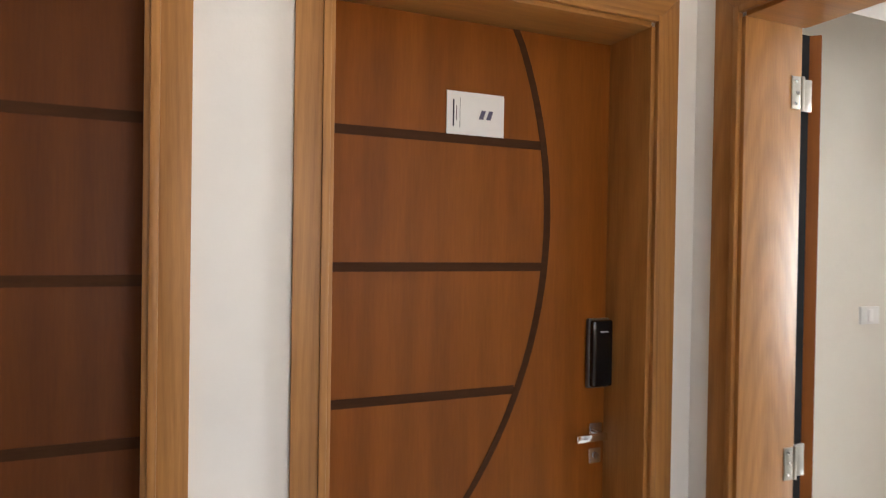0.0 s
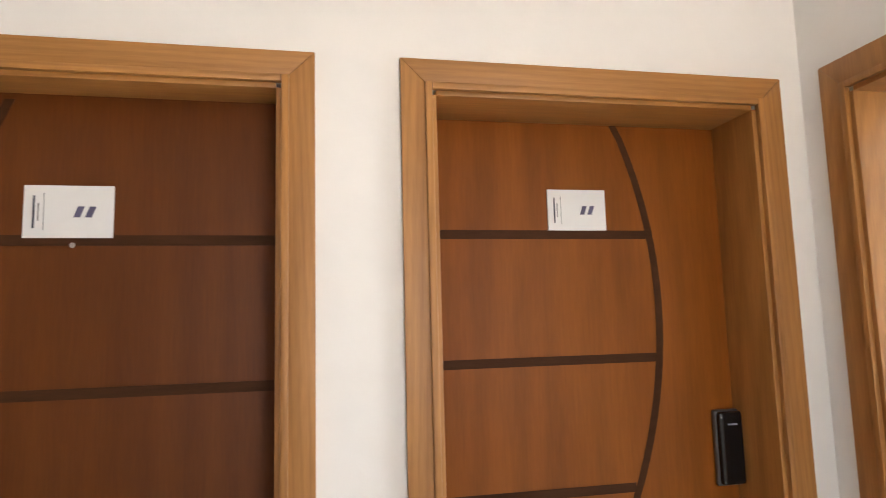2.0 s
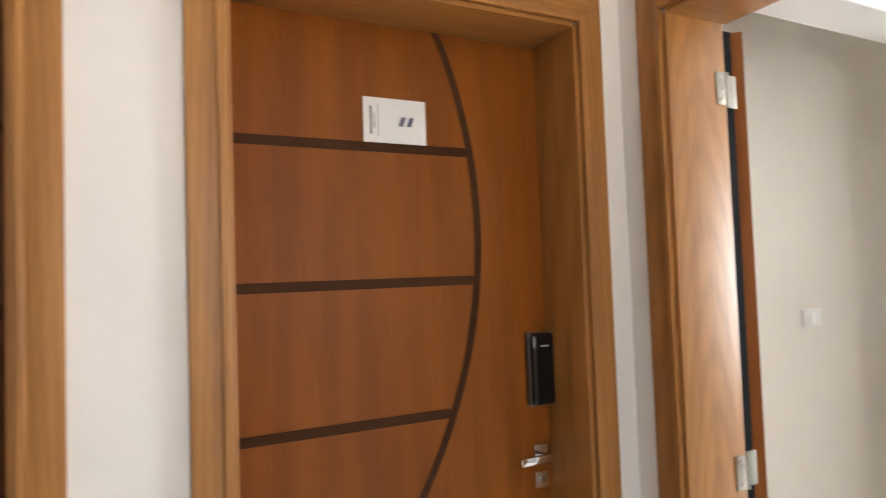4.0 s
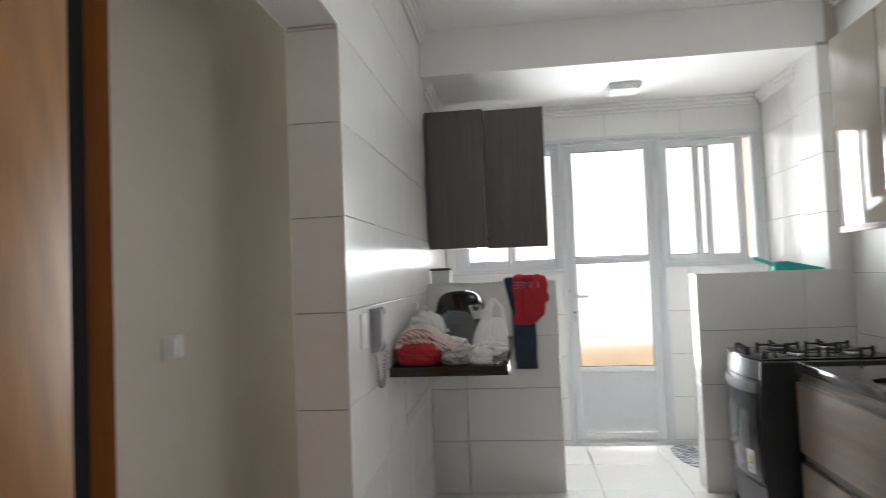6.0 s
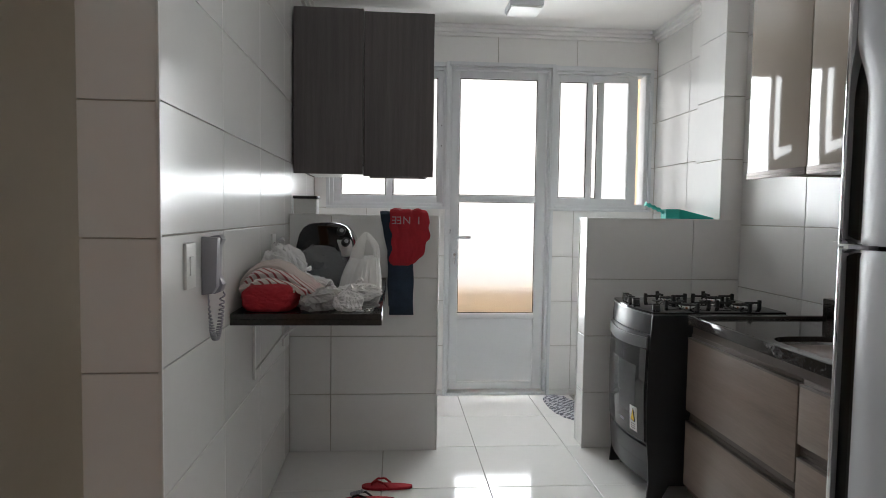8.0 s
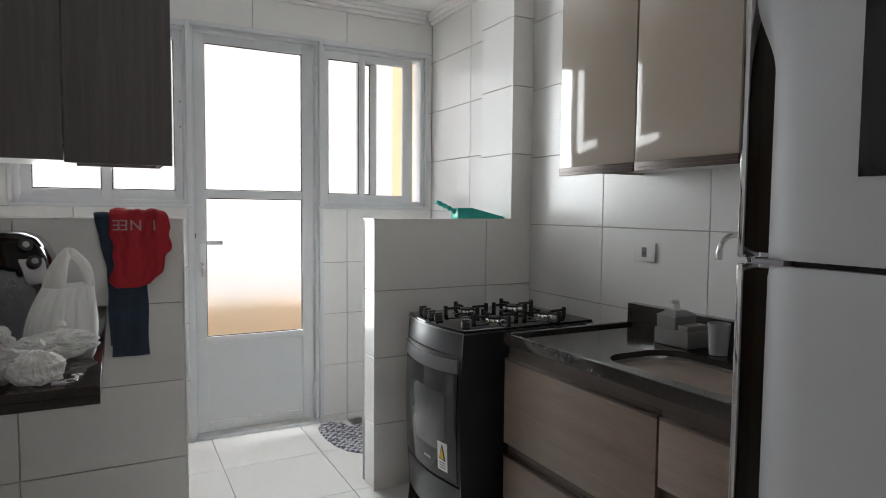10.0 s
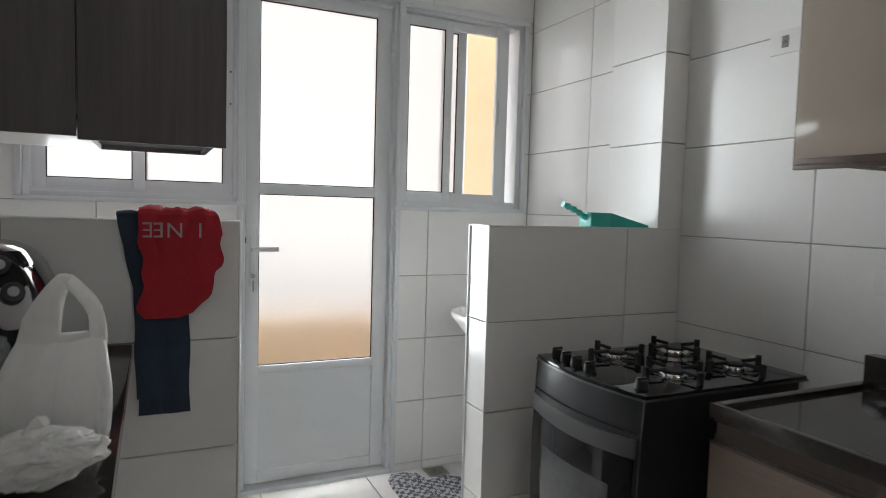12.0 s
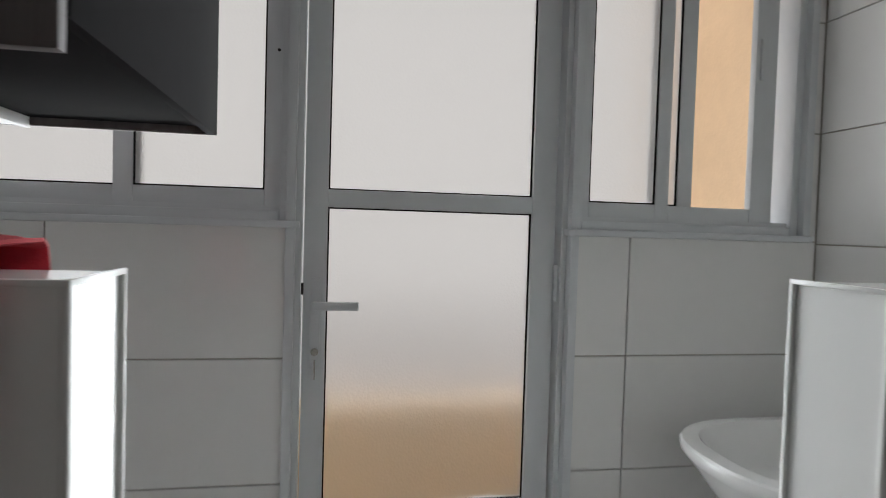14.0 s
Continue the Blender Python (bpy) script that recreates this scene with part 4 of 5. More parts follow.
def fridge_door(z0, z1, r0, r1):
    """A gently bowed door front, hollowed along its free edge between the heights r0 and r1."""
    bm = bmesh.new()
    nu, nz = 16, 48
    grid = []
    for q in range(nz + 1):
        z = z0 + (z1 - z0) * q / nz
        inside = min(1.0, max(0.0, (z - r0) / 0.10), max(0.0, (r1 - z) / 0.16))
        inside = inside * inside * (3 - 2 * inside)
        end = FX1 - 0.014 - 0.046 * inside
        row = []
        for k in range(nu + 1):
            u = k / nu
            edge = min(q, nz - q)
            row.append(bm.verts.new((FX0 + (end - FX0) * u, FY - 0.010 * (2 * u - 1) ** 2 - (0.006 if edge == 0 else 0.0) - (0.010 if k == nu else 0.0), z)))
        row.append(bm.verts.new((end, -0.030, z)))
        row.insert(0, bm.verts.new((FX0, -0.030, z)))
        grid.append(row)
    for a, b in zip(grid, grid[1:]):
        for k in range(len(a) - 1):
            bm.faces.new((a[k], a[k + 1], b[k + 1], b[k]))
        bm.faces.new((a[-1], a[0], b[0], b[-1]))
    bm.faces.new(grid[0][::-1])
    bm.faces.new(grid[-1])
    bmesh.ops.recalc_face_normals(bm, faces=bm.faces[:])
    return bm


for name, z0, z1, r0, r1 in (("freezer_door", 1.232, 1.858, 1.15, 1.76), ("fridge_door", 0.06, 1.220, 0.40, 1.40)):
    d = part(name, fridge_door(z0, z1, r0, r1), "fridge", fr)
    part("grip_recess", solid((FX1 - 0.062, FX1 - 0.010, -0.030, -0.020, z0 + 0.01, z1 - 0.01)), "black", d, "dark finger recess")
    part("grip_strip", solid((FX1 - 0.012, FX1 + 0.002, -0.030, 0.024, z0, z1), bevel=0.004), "chrome", d, "bright metal edge strip")
part("door_gap", solid((FX0 + 0.01, FX1 - 0.02, -0.030, -0.005, 1.219, 1.233)), "black", fr)
part("hinge_cover", solid((FX1 - 0.10, FX1 - 0.03, -0.02, 0.020, 1.2205, 1.2315), bevel=0.002), "phone", fr)
part("display", prism([(2.948, 1.388), (3.078, 1.388), (3.078, 1.690), (2.948, 1.690)], 1, FY - 0.012, FY + 0.0035, 0.0015), "gloss", fr, "black glossy control display")
for k, (x, z) in enumerate(((3.00, 1.56), (2.972, 1.56), (3.03, 1.56), (3.0, 1.50), (2.972, 1.50))):
    part("button", solid((x - 0.009, x + 0.009, FY + 0.003, FY + 0.0042, z - 0.012, z + 0.012)), "grey", fr)
for x, z in ((3.00, 1.583), (3.0, 1.523)):
    part("indicator", solid((x - 0.0025, x + 0.0025, FY + 0.003, FY + 0.0046, z - 0.003, z + 0.003)), "paper", fr)
part("maker_mark", solid((2.99, 3.06, FY + 0.0005, FY + 0.0018, 1.772, 1.784)), "grey", fr)
fr.location += Vector((-0.022, -0.006, 0.006))

# ---- loose things ----
def bag_mat(name, colour, rough, clear):
    """Thin crinkled plastic film that lets some light through."""
    m = mat(name, colour, rough, vary=0.06, scale=7, bump=0.45, bump_scale=15)
    b = m.node_tree.nodes["Principled BSDF"]
    b.inputs["Transmission Weight"].default_value = clear
    b.inputs["IOR"].default_value = 1.12 if clear else 1.5
    if not clear:
        n, l = m.node_tree.nodes, m.node_tree.links
        tr, mx = n.new("ShaderNodeBsdfTranslucent"), n.new("ShaderNodeMixShader")
        tr.inputs["Color"].default_value = (0.95, 0.94, 0.92, 1)
        mx.inputs[0].default_value = 0.35
        l.new(b.outputs[0], mx.inputs[1])
        l.new(tr.outputs[0], mx.inputs[2])
        l.new(mx.outputs[0], n["Material Output"].inputs["Surface"])
    return m


M["bag"] = bag_mat("white_carrier_film", (0.95, 0.945, 0.935), 0.24, 0.0)
M["thinbag"] = bag_mat("half_clear_film", (0.80, 0.79, 0.78), 0.16, 0.45)
M["towel_plain"] = mat("pale_towel", (0.60, 0.51, 0.47), 0.95, vary=0.10, scale=14, bump=0.6, bump_scale=220)
M["greybag"] = bag_mat("grey_clear_film", (0.82, 0.84, 0.86), 0.08, 0.85)
M["cup"] = bag_mat("cloudy_clear_plastic", (0.60, 0.60, 0.61), 0.18, 0.55)


def striped():
    m = mat("striped_towel", (0.72, 0.62, 0.59), 0.95, vary=0.08, scale=10, bump=0.6, bump_scale=220)
    n, l = m.node_tree.nodes, m.node_tree.links
    tc, mp, wv, rp, mx = n.new("ShaderNodeTexCoord"), n.new("ShaderNodeMapping"), n.new("ShaderNodeTexWave"), n.new("ShaderNodeValToRGB"), n.new("ShaderNodeMix")
    mp.inputs["Rotation"].default_value = (0.5, 0.3, 0.9)
    wv.inputs["Scale"].default_value, wv.inputs["Distortion"].default_value = 17.0, 1.2
    rp.color_ramp.elements[0].position, rp.color_ramp.elements[1].position = 0.72, 0.84
    l.new(tc.outputs["Object"], mp.inputs[0])
    l.new(mp.outputs[0], wv.inputs[0])
    l.new(wv.outputs["Fac"], rp.inputs[0])
    mx.data_type = "RGBA"
    b = n["Principled BSDF"]
    old = b.inputs["Base Color"].links[0].from_socket
    l.new(rp.outputs[0], mx.inputs[0])
    l.new(old, mx.inputs[6])
    mx.inputs[7].default_value = (0.38, 0.10, 0.10, 1)
    l.new(mx.outputs[2], b.inputs["Base Color"])
    return m


def checked():
    m = mat("checked_rug", (0.5, 0.5, 0.52), 0.95, vary=0.15, scale=30, bump=0.8, bump_scale=150)
    n, l = m.node_tree.nodes, m.node_tree.links
    tc, ck, mx, nz = n.new("ShaderNodeTexCoord"), n.new("ShaderNodeTexChecker"), n.new("ShaderNodeMix"), n.new("ShaderNodeTexNoise")
    add = n.new("ShaderNodeVectorMath")
    add.operation = "MULTIPLY_ADD"
    nz.inputs["Scale"].default_value = 26
    l.new(tc.outputs["Object"], nz.inputs[0])
    l.new(nz.outputs["Color"], add.inputs[0])
    add.inputs[1].default_value = (0.022, 0.022, 0.022)
    l.new(tc.outputs["Object"], add.inputs[2])
    l.new(add.outputs[0], ck.inputs[0])
    ck.inputs["Scale"].default_value = 42
    ck.inputs["Color1"].default_value, ck.inputs["Color2"].default_value = (0.50, 0.50, 0.53, 1), (0.10, 0.10, 0.12, 1)
    l.new(ck.outputs[0], n["Principled BSDF"].inputs["Base Color"])
    return m


M["towel"], M["rug"] = striped(), checked()


def sheet(path, y0, y1, seed, thick, wave=0.007, edge=0.008, ny=26):
    """Cloth laid along a path in x and z, as wide as y0(s) to y1(s), with soft folds that run down it."""
    bm = bmesh.new()
    grid = []
    k = len(path)
    for i, (x, z) in enumerate(path):
        s = i / (k - 1)
        a, b = y0(s), y1(s)
        row = []
        for j in range(ny + 1):
            u = j / ny
            y = a + (b - a) * u
            w = noise.noise(Vector((y * 16 + seed, s * 1.6, seed))) * wave + noise.noise(Vector((y * 42, s * 7, seed + 9))) * wave * 0.35
            dy = edge * noise.noise(Vector((seed + 3 * u, s * 9, 2.2)))
            nx, nz = (path[min(i + 1, k - 1)][1] - path[max(i - 1, 0)][1]), -(path[min(i + 1, k - 1)][0] - path[max(i - 1, 0)][0])
            ln = math.hypot(nx, nz) or 1
            row.append(bm.verts.new((x - nx / ln * abs(w), y + dy, z - nz / ln * abs(w))))
        grid.append(row)
    for a, b in zip(grid, grid[1:]):
        for j in range(ny):
            bm.faces.new((a[j], a[j + 1], b[j + 1], b[j]))
    bmesh.ops.recalc_face_normals(bm, faces=bm.faces[:])
    bmesh.ops.solidify(bm, geom=bm.faces[:], thickness=thick)
    return bm


def over_wall(zf, zb, gap):
    """The line of a cloth that hangs over the left half wall: up its kitchen side, over the top, down behind."""
    xf, xb, top_z = 5.138 - gap, 5.285 + gap, 1.290 + gap
    pts = [(xf, zf + (top_z - 0.012 - zf) * k / 22) for k in range(23)]
    pts += [(xf + 0.006, top_z - 0.003), (xf + 0.02, top_z + 0.002)] + [(xf + 0.02 + (xb - xf - 0.04) * k / 6, top_z + 0.003) for k in range(1, 7)]
    pts += [(xb - 0.004, top_z - 0.004)] + [(xb, top_z - 0.014 - (top_z - 0.014 - zb) * k / 10) for k in range(11)]
    return pts


def ramp(s, *pairs):
    for (a, va), (b, vb) in zip(pairs, pairs[1:]):
        if s <= b:
            w = (s - a) / (b - a)
            return va + (vb - va) * w * w * (3 - 2 * w)
    return pairs[-1][1]


jeans = thing("trousers", (5.2, 1.18, 1.29), "dark blue denim trousers hung over the tiled half wall", "clothes")
part("trouser_leg", sheet(over_wall(0.752, 1.0, 0.008), lambda s: ramp(s, (0, 1.058), (0.45, 1.062), (1, 1.06)), lambda s: ramp(s, (0, 1.190), (0.3, 1.198), (0.55, 1.234), (1, 1.236)), 4.0, 0.007, 0.009), "navy", jeans)
part("second_leg", sheet(over_wall(0.80, 0.95, 0.016), lambda s: ramp(s, (0, 1.095), (1, 1.085)), lambda s: ramp(s, (0, 1.192), (0.3, 1.200), (0.55, 1.236), (1, 1.238)), 7.5, 0.006, 0.008), "navy", jeans)
shirt = thing("t_shirt", (5.2, 1.11, 1.31), "red cotton T-shirt with white printed letters, hung over the trousers", "clothes")
part("cloth", sheet(over_wall(1.022, 1.08, 0.026), lambda s: ramp(s, (0, 1.085), (0.035, 1.030), (0.117, 0.998), (0.227, 0.990), (0.27, 0.975), (0.42, 0.975), (0.50, 0.990), (0.6, 1.000), (1, 1.01)),
                    lambda s: ramp(s, (0, 1.165), (0.040, 1.188), (0.245, 1.176), (0.52, 1.184), (1, 1.19)), 2.0, 0.004, 0.019, 0.017, 60), "red", shirt)


def letters(text, size, m, material, parent, name):
    cu = bpy.data.curves.new("letters", "FONT")
    cu.body, cu.size, cu.extrude, cu.align_x, cu.align_y = text, size, 0.0006, "CENTER", "CENTER"
    ob = new("letters", cu)
    me = bpy.data.meshes.new_from_object(ob.evaluated_get(bpy.context.evaluated_depsgraph_get()))
    bpy.data.objects.remove(ob)
    bm = bmesh.new()
    bm.from_mesh(me)
    bpy.data.meshes.remove(me)
    bmesh.ops.transform(bm, matrix=m, verts=bm.verts[:])
    return part(name, bm, material, parent, smooth=False)


# upside down, as the shirt hangs
face = Matrix(((0, 0, -1), (-1, 0, 0), (0, 1, 0))).to_4x4()
M["print"] = mat("faded_white_print", (0.44, 0.33, 0.34), 0.8, vary=0.15, scale=30)
for ch, y in (("I", 1.034), ("N", 1.098), ("E", 1.138), ("E", 1.164)):
    letters(ch, 0.058, Matrix.Translation((5.0925, y, 1.266)) @ Matrix.Rotation(radians(180), 4, "X") @ face, "print", shirt, "letter")

# canister
can = thing("canister", (5.22, 1.64, 1.29), "small white canister with a black lid on the half wall", "box")
part("box", solid((5.168, 5.272, 1.578, 1.703, 1.291, 1.372), bevel=0.010, segments=3), "white", can)
part("lid", solid((5.164, 5.276, 1.574, 1.707, 1.372, 1.388), bevel=0.006), "black", can)

# things on the granite shelf
TOPZ = 0.951
fryer = thing("air_fryer", (4.69, 1.46, TOPZ), "black rounded air fryer with a silver panel and two knobs", "appliance")
profile = [(1.600, TOPZ + 0.001), (1.606, 1.06), (1.602, 1.14), (1.588, 1.20), (1.568, 1.234), (1.540, 1.249), (1.500, 1.254), (1.450, 1.255), (1.412, 1.250),
           (1.382, 1.236), (1.358, 1.210), (1.342, 1.175), (1.334, 1.12), (1.332, 1.03), (1.338, TOPZ + 0.001)]
part("body", prism(profile, 0, 4.585, 4.83, 0.016), "gloss", fryer)
tip = Matrix.Translation((4.583, 0, 1.10)) @ Matrix.Rotation(radians(11), 4, "Y") @ Matrix.Translation((-4.583, 0, -1.10))
band = [(1.470, 1.248), (1.415, 1.246), (1.386, 1.232), (1.366, 1.206), (1.352, 1.17), (1.345, 1.115), (1.350, 1.106), (1.388, 1.102), (1.398, 1.108), (1.410, 1.15), (1.428, 1.195), (1.450, 1.232)]
bm = prism(band, 0, 4.570, 4.590, 0.004)
bmesh.ops.transform(bm, matrix=tip, verts=bm.verts[:])
panel = part("panel", bm, "silver", fryer, "brushed silver control panel")
for ky, kz in ((1.402, 1.214), (1.380, 1.166)):
    aim = Vector((-0.9, -0.25, 0.36)).normalized()
    p = tip @ Vector((4.571, ky, kz))
    kn = part("knob", cyl(p - aim * 0.006, p + aim * 0.020, 0.0205, 0.018, 26, 0.003), "black", panel, "black round knob")
    part("knob_cap", cyl(p + aim * 0.019, p + aim * 0.0225, 0.0095, 0.009, 18, 0.001), "fridge_side", kn)
part("basket_grip", prism([(1.47, 1.05), (1.52, 1.05), (1.52, 1.08), (1.47, 1.08)], 0, 4.545, 4.60, 0.006), "black", fryer)


def bag_mound(centre, radii, seed, lean=0.0, rough=0.17, fine=0.022, turn=0.0, ridge=0.0):
    """A soft bag of thin film: a low mound with a few long folds, leaning along y, pinched to a ridge."""
    bm = bmesh.new()
    bmesh.ops.create_icosphere(bm, subdivisions=6, radius=1)
    off = Vector((seed * 3.7, seed * 1.9, seed * 5.3))
    rot = Matrix.Rotation(turn, 3, "Z")
    for v in bm.verts:
        d = v.co.normalized()
        w = d + 0.35 * Vector((noise.noise(d * 1.6 + off), noise.noise(d * 1.6 - off), noise.noise(d * 1.6 + off * 2)))
        f = 1 + rough * noise.noise(d * 1.5 + off) + rough * 0.55 * noise.noise(w * 3.1 + off * 2)
        f += 2.2 * fine * (0.5 - 2 * abs(noise.noise(Vector((w.x * 2.6, w.y * 3.4, w.z * 1.6)) + off)))
        f += 1.1 * fine * (0.5 - 2 * abs(noise.noise(Vector((w.x * 6, w.y * 5, w.z * 3)) + off * 2)))
        f += 0.6 * fine * (0.5 - 2 * abs(noise.noise(Vector((w.x * 11, w.y * 13, w.z * 8)) + off * 3)))
        p = rot @ Vector((d.x * radii[0], d.y * radii[1], d.z * radii[2])) * f
        p.z += ridge * max(0, d.z) ** 3
        p += Vector(centre)
        p.y += lean * (p.z - TOPZ)
        if p.z < TOPZ:
            p.z = TOPZ
        v.co = p
    return bm


single("grey_bag", bag_mound((4.495, 1.490, 1.04), (0.058, 0.118, 0.112), 3, 0.0, 0.20, 0.06), "greybag", "crumpled clear grey plastic bag in front of the air fryer", "bag", place=(4.495, 1.49, TOPZ))

carrier = thing("carrier_bag", (4.375, 1.31, TOPZ), "standing white plastic carrier bag with looped handles", "bag")
bm = bmesh.new()
rows = []
for k in range(41):
    u = k / 40
    z = TOPZ + 0.172 * u
    right = 1.228 + 0.006 * u - 0.010 * math.sin(math.pi * u) * (1 - u)
    left = 1.402 - 0.052 * u ** 1.5 + 0.006 * math.sin(math.pi * u)
    wx = 0.062 * (1 - 0.80 * u ** 1.6) * (0.9 + 0.1 * min(1, u * 8))
    row = []
    for q in range(88):
        a = 2 * math.pi * q / 88
        c, s = math.cos(a), math.sin(a)
        e = 2.7
        rr = (abs(c) ** e + abs(s) ** e) ** (-1 / e)
        lines = noise.noise(Vector((s * 7 * (1 + 0.25 * u), c * 2, u * 0.7 + 4.0)))
        fine = 1 - 3 * abs(noise.noise(Vector((s * 12 + u, c * 3, u * 1.5 + 9))))
        f = 1 + 0.11 * lines * (0.4 + 0.6 * u) + 0.035 * fine
        sag = 0.016 * math.sin(math.pi * (rr * s * 0.5 + 0.5)) * u ** 8
        row.append(bm.verts.new((4.375 + wx * rr * c * f, (left + right) / 2 + (left - right) / 2 * rr * s * (1 + 0.02 * fine), z - sag)))
    rows.append(row)
for a, b in zip(rows, rows[1:]):
    for q in range(88):
        bm.faces.new((a[q], a[(q + 1) % 88], b[(q + 1) % 88], b[q]))
bm.faces.new(rows[0][::-1])
bm.faces.new(rows[-1])
bmesh.ops.recalc_face_normals(bm, faces=bm.faces[:])
part("body", bm, "bag", carrier)
LOOP = [(1.328, 1.085, 0.030), (1.324, 1.118, 0.026), (1.314, 1.148, 0.020), (1.304, 1.172, 0.014), (1.294, 1.187, 0.0105), (1.283, 1.186, 0.0095), (1.270, 1.172, 0.010),
        (1.257, 1.155, 0.0115), (1.248, 1.138, 0.012), (1.2445, 1.118, 0.0125), (1.243, 1.085, 0.0135)]
for dx, dz in ((-0.008, 0.0), (0.012, -0.010)):
    fine = []
    for (y0, z0, r0), (y1, z1, r1) in zip(LOOP, LOOP[1:]):
        for w in (0, 0.33, 0.67):
            fine.append((y0 + (y1 - y0) * w, z0 + (z1 - z0) * w + dz, r0 + (r1 - r0) * w))
    fine.append((LOOP[-1][0], LOOP[-1][1] + dz, LOOP[-1][2]))
    bm = tube([(4.375 + dx, y, z + 0.022) for y, z, r in fine], lambda u: fine[min(len(fine) - 1, round(u * (len(fine) - 1)))][2], 16)
    for v in bm.verts:
        v.co.x = 4.375 + dx + (v.co.x - 4.375 - dx) * 0.30 + 0.0035 * noise.noise(Vector((v.co.y * 150, v.co.z * 30, dx * 90)))
    part("handle_loop", bm, "bag", carrier)

def tied_bag(bm, material, label, place):
    """A knotted bag: its soft body and the twisted knot of its handles, with a flared end."""
    at = max(bm.verts, key=lambda v: v.co.z).co.copy()
    t = thing("knotted_bag", place, label, "bag")
    part("body", bm, material, t)
    pts = [(at.x - 0.003 * k, at.y - 0.002 * k * k * 0.4, at.z - 0.010 + 0.0045 * k) for k in range(7)]
    knot = tube(pts, lambda u: 0.0075 - 0.0050 * math.sin(math.pi * min(1, u * 1.25)) + 0.004 * max(0, u - 0.7) - 0.004 * max(0, u - 0.9), 18)
    for v in knot.verts:
        v.co += 0.0045 * noise.noise_vector(v.co * 110)
    part("knot", knot, material, t)
    return t


carrier.location += Vector((0.062, -0.008, 0.0))
tied_bag(bag_mound((4.245, 1.300, 0.985), (0.058, 0.088, 0.036), 11, 0.0, 0.26, 0.045, 0.25), "bag", "knotted white plastic bag lying before the carrier bag", (4.245, 1.30, TOPZ))
tied_bag(bag_mound((4.030, 1.425, 0.983), (0.060, 0.082, 0.043), 17, -0.2, 0.26, 0.04, 0.5), "thinbag", "small half-clear plastic bag near the shelf edge", (4.03, 1.425, TOPZ))
tied_bag(bag_mound((4.005, 1.325, 0.980), (0.042, 0.050, 0.040), 23, 0.0, 0.26, 0.05, 0.2), "bag", "small tied white plastic bag near the shelf edge", (4.005, 1.325, TOPZ))
tied_bag(bag_mound((4.345, 1.575, 1.035), (0.072, 0.090, 0.105), 29, 0.25, 0.28, 0.045, 0.3, 0.03), "bag", "heaped white plastic bag behind the towel", (4.345, 1.575, TOPZ))
tied_bag(bag_mound((4.265, 1.470, 0.995), (0.075, 0.090, 0.058), 37, 0.3, 0.28, 0.05, -0.4), "bag", "slumped white plastic bag between towel and carrier bag", (4.265, 1.47, TOPZ))
# soft red bag
bm = bmesh.new()
bmesh.ops.create_icosphere(bm, subdivisions=5, radius=1)
for v in bm.verts:
    d = v.co.normalized()
    e = 3.6
    rr = (abs(d.x) ** e + abs(d.y) ** e + abs(d.z) ** e) ** (-1 / e)
    f = 1 + 0.06 * noise.noise(d * 2.2 + Vector((3, 8, 1))) + 0.03 * (0.5 - 2 * abs(noise.noise(d * 5 + Vector((1, 4, 2)))))
    v.co = (4.045 + 0.110 * d.x * rr * f, min(1.712, 1.600 + 0.096 * d.y * rr * f), max(TOPZ, 0.998 + 0.052 * d.z * rr * f))
single("red_bag", bm, "red", "bright red soft cloth bag at the shelf corner", "bag", place=(4.055, 1.59, TOPZ))
towel = thing("towel", (4.06, 1.58, 1.03), "bundled pale towel with dark red stripes on the red bag", "towel")


def towel_fold(name, line, x0, x1, thick, seed, material):
    """A thick fold of cloth: a line in y and z, widened along x, with soft creases and a rounded front edge."""
    bm = bmesh.new()
    pts = []
    for (ya, za), (yb, zb) in zip(line, line[1:]):
        pts += [(ya + (yb - ya) * w / 6, za + (zb - za) * w / 6) for w in range(6)]
    pts.append(line[-1])
    for _ in range(4):
        pts = [pts[0]] + [((a[0] + 2 * b[0] + c[0]) / 4, (a[1] + 2 * b[1] + c[1]) / 4) for a, b, c in zip(pts, pts[1:], pts[2:])] + [pts[-1]]
    grid = []
    nx = 14
    for q, (y, z) in enumerate(pts):
        row = []
        for k in range(nx + 1):
            u = k / nx
            p = Vector((x0 + (x1 - x0) * u + 0.010 * noise.noise(Vector((y * 14, seed, z * 14))), y, z))
            p.z += 0.009 * noise.noise(Vector((u * 3 + seed, y * 22, 1.0))) - 0.010 * max(0, 0.2 - u) / 0.2
            p.y = min(1.714, p.y + 0.008 * noise.noise(Vector((u * 2.5, z * 30, seed))))
            row.append(bm.verts.new(p))
        grid.append(row)
    for a, b in zip(grid, grid[1:]):
        for k in range(nx):
            bm.faces.new((a[k], a[k + 1], b[k + 1], b[k]))
    bmesh.ops.recalc_face_normals(bm, faces=bm.faces[:])
    bmesh.ops.solidify(bm, geom=bm.faces[:], thickness=thick)
    bmesh.ops.bevel(bm, geom=[e for e in bm.edges if e.is_manifold and e.calc_face_angle(0) > 1.2], offset=0.35 * thick, segments=2, profile=0.6, affect="EDGES")
    return part(name, bm, material, towel)


towel_fold("outer_fold", [(1.700, 1.020), (1.712, 1.055), (1.692, 1.090), (1.645, 1.114), (1.590, 1.120), (1.545, 1.100), (1.500, 1.064), (1.455, 1.032), (1.420, 1.012)], 4.035, 4.210, 0.020, 1.0, "towel_plain")
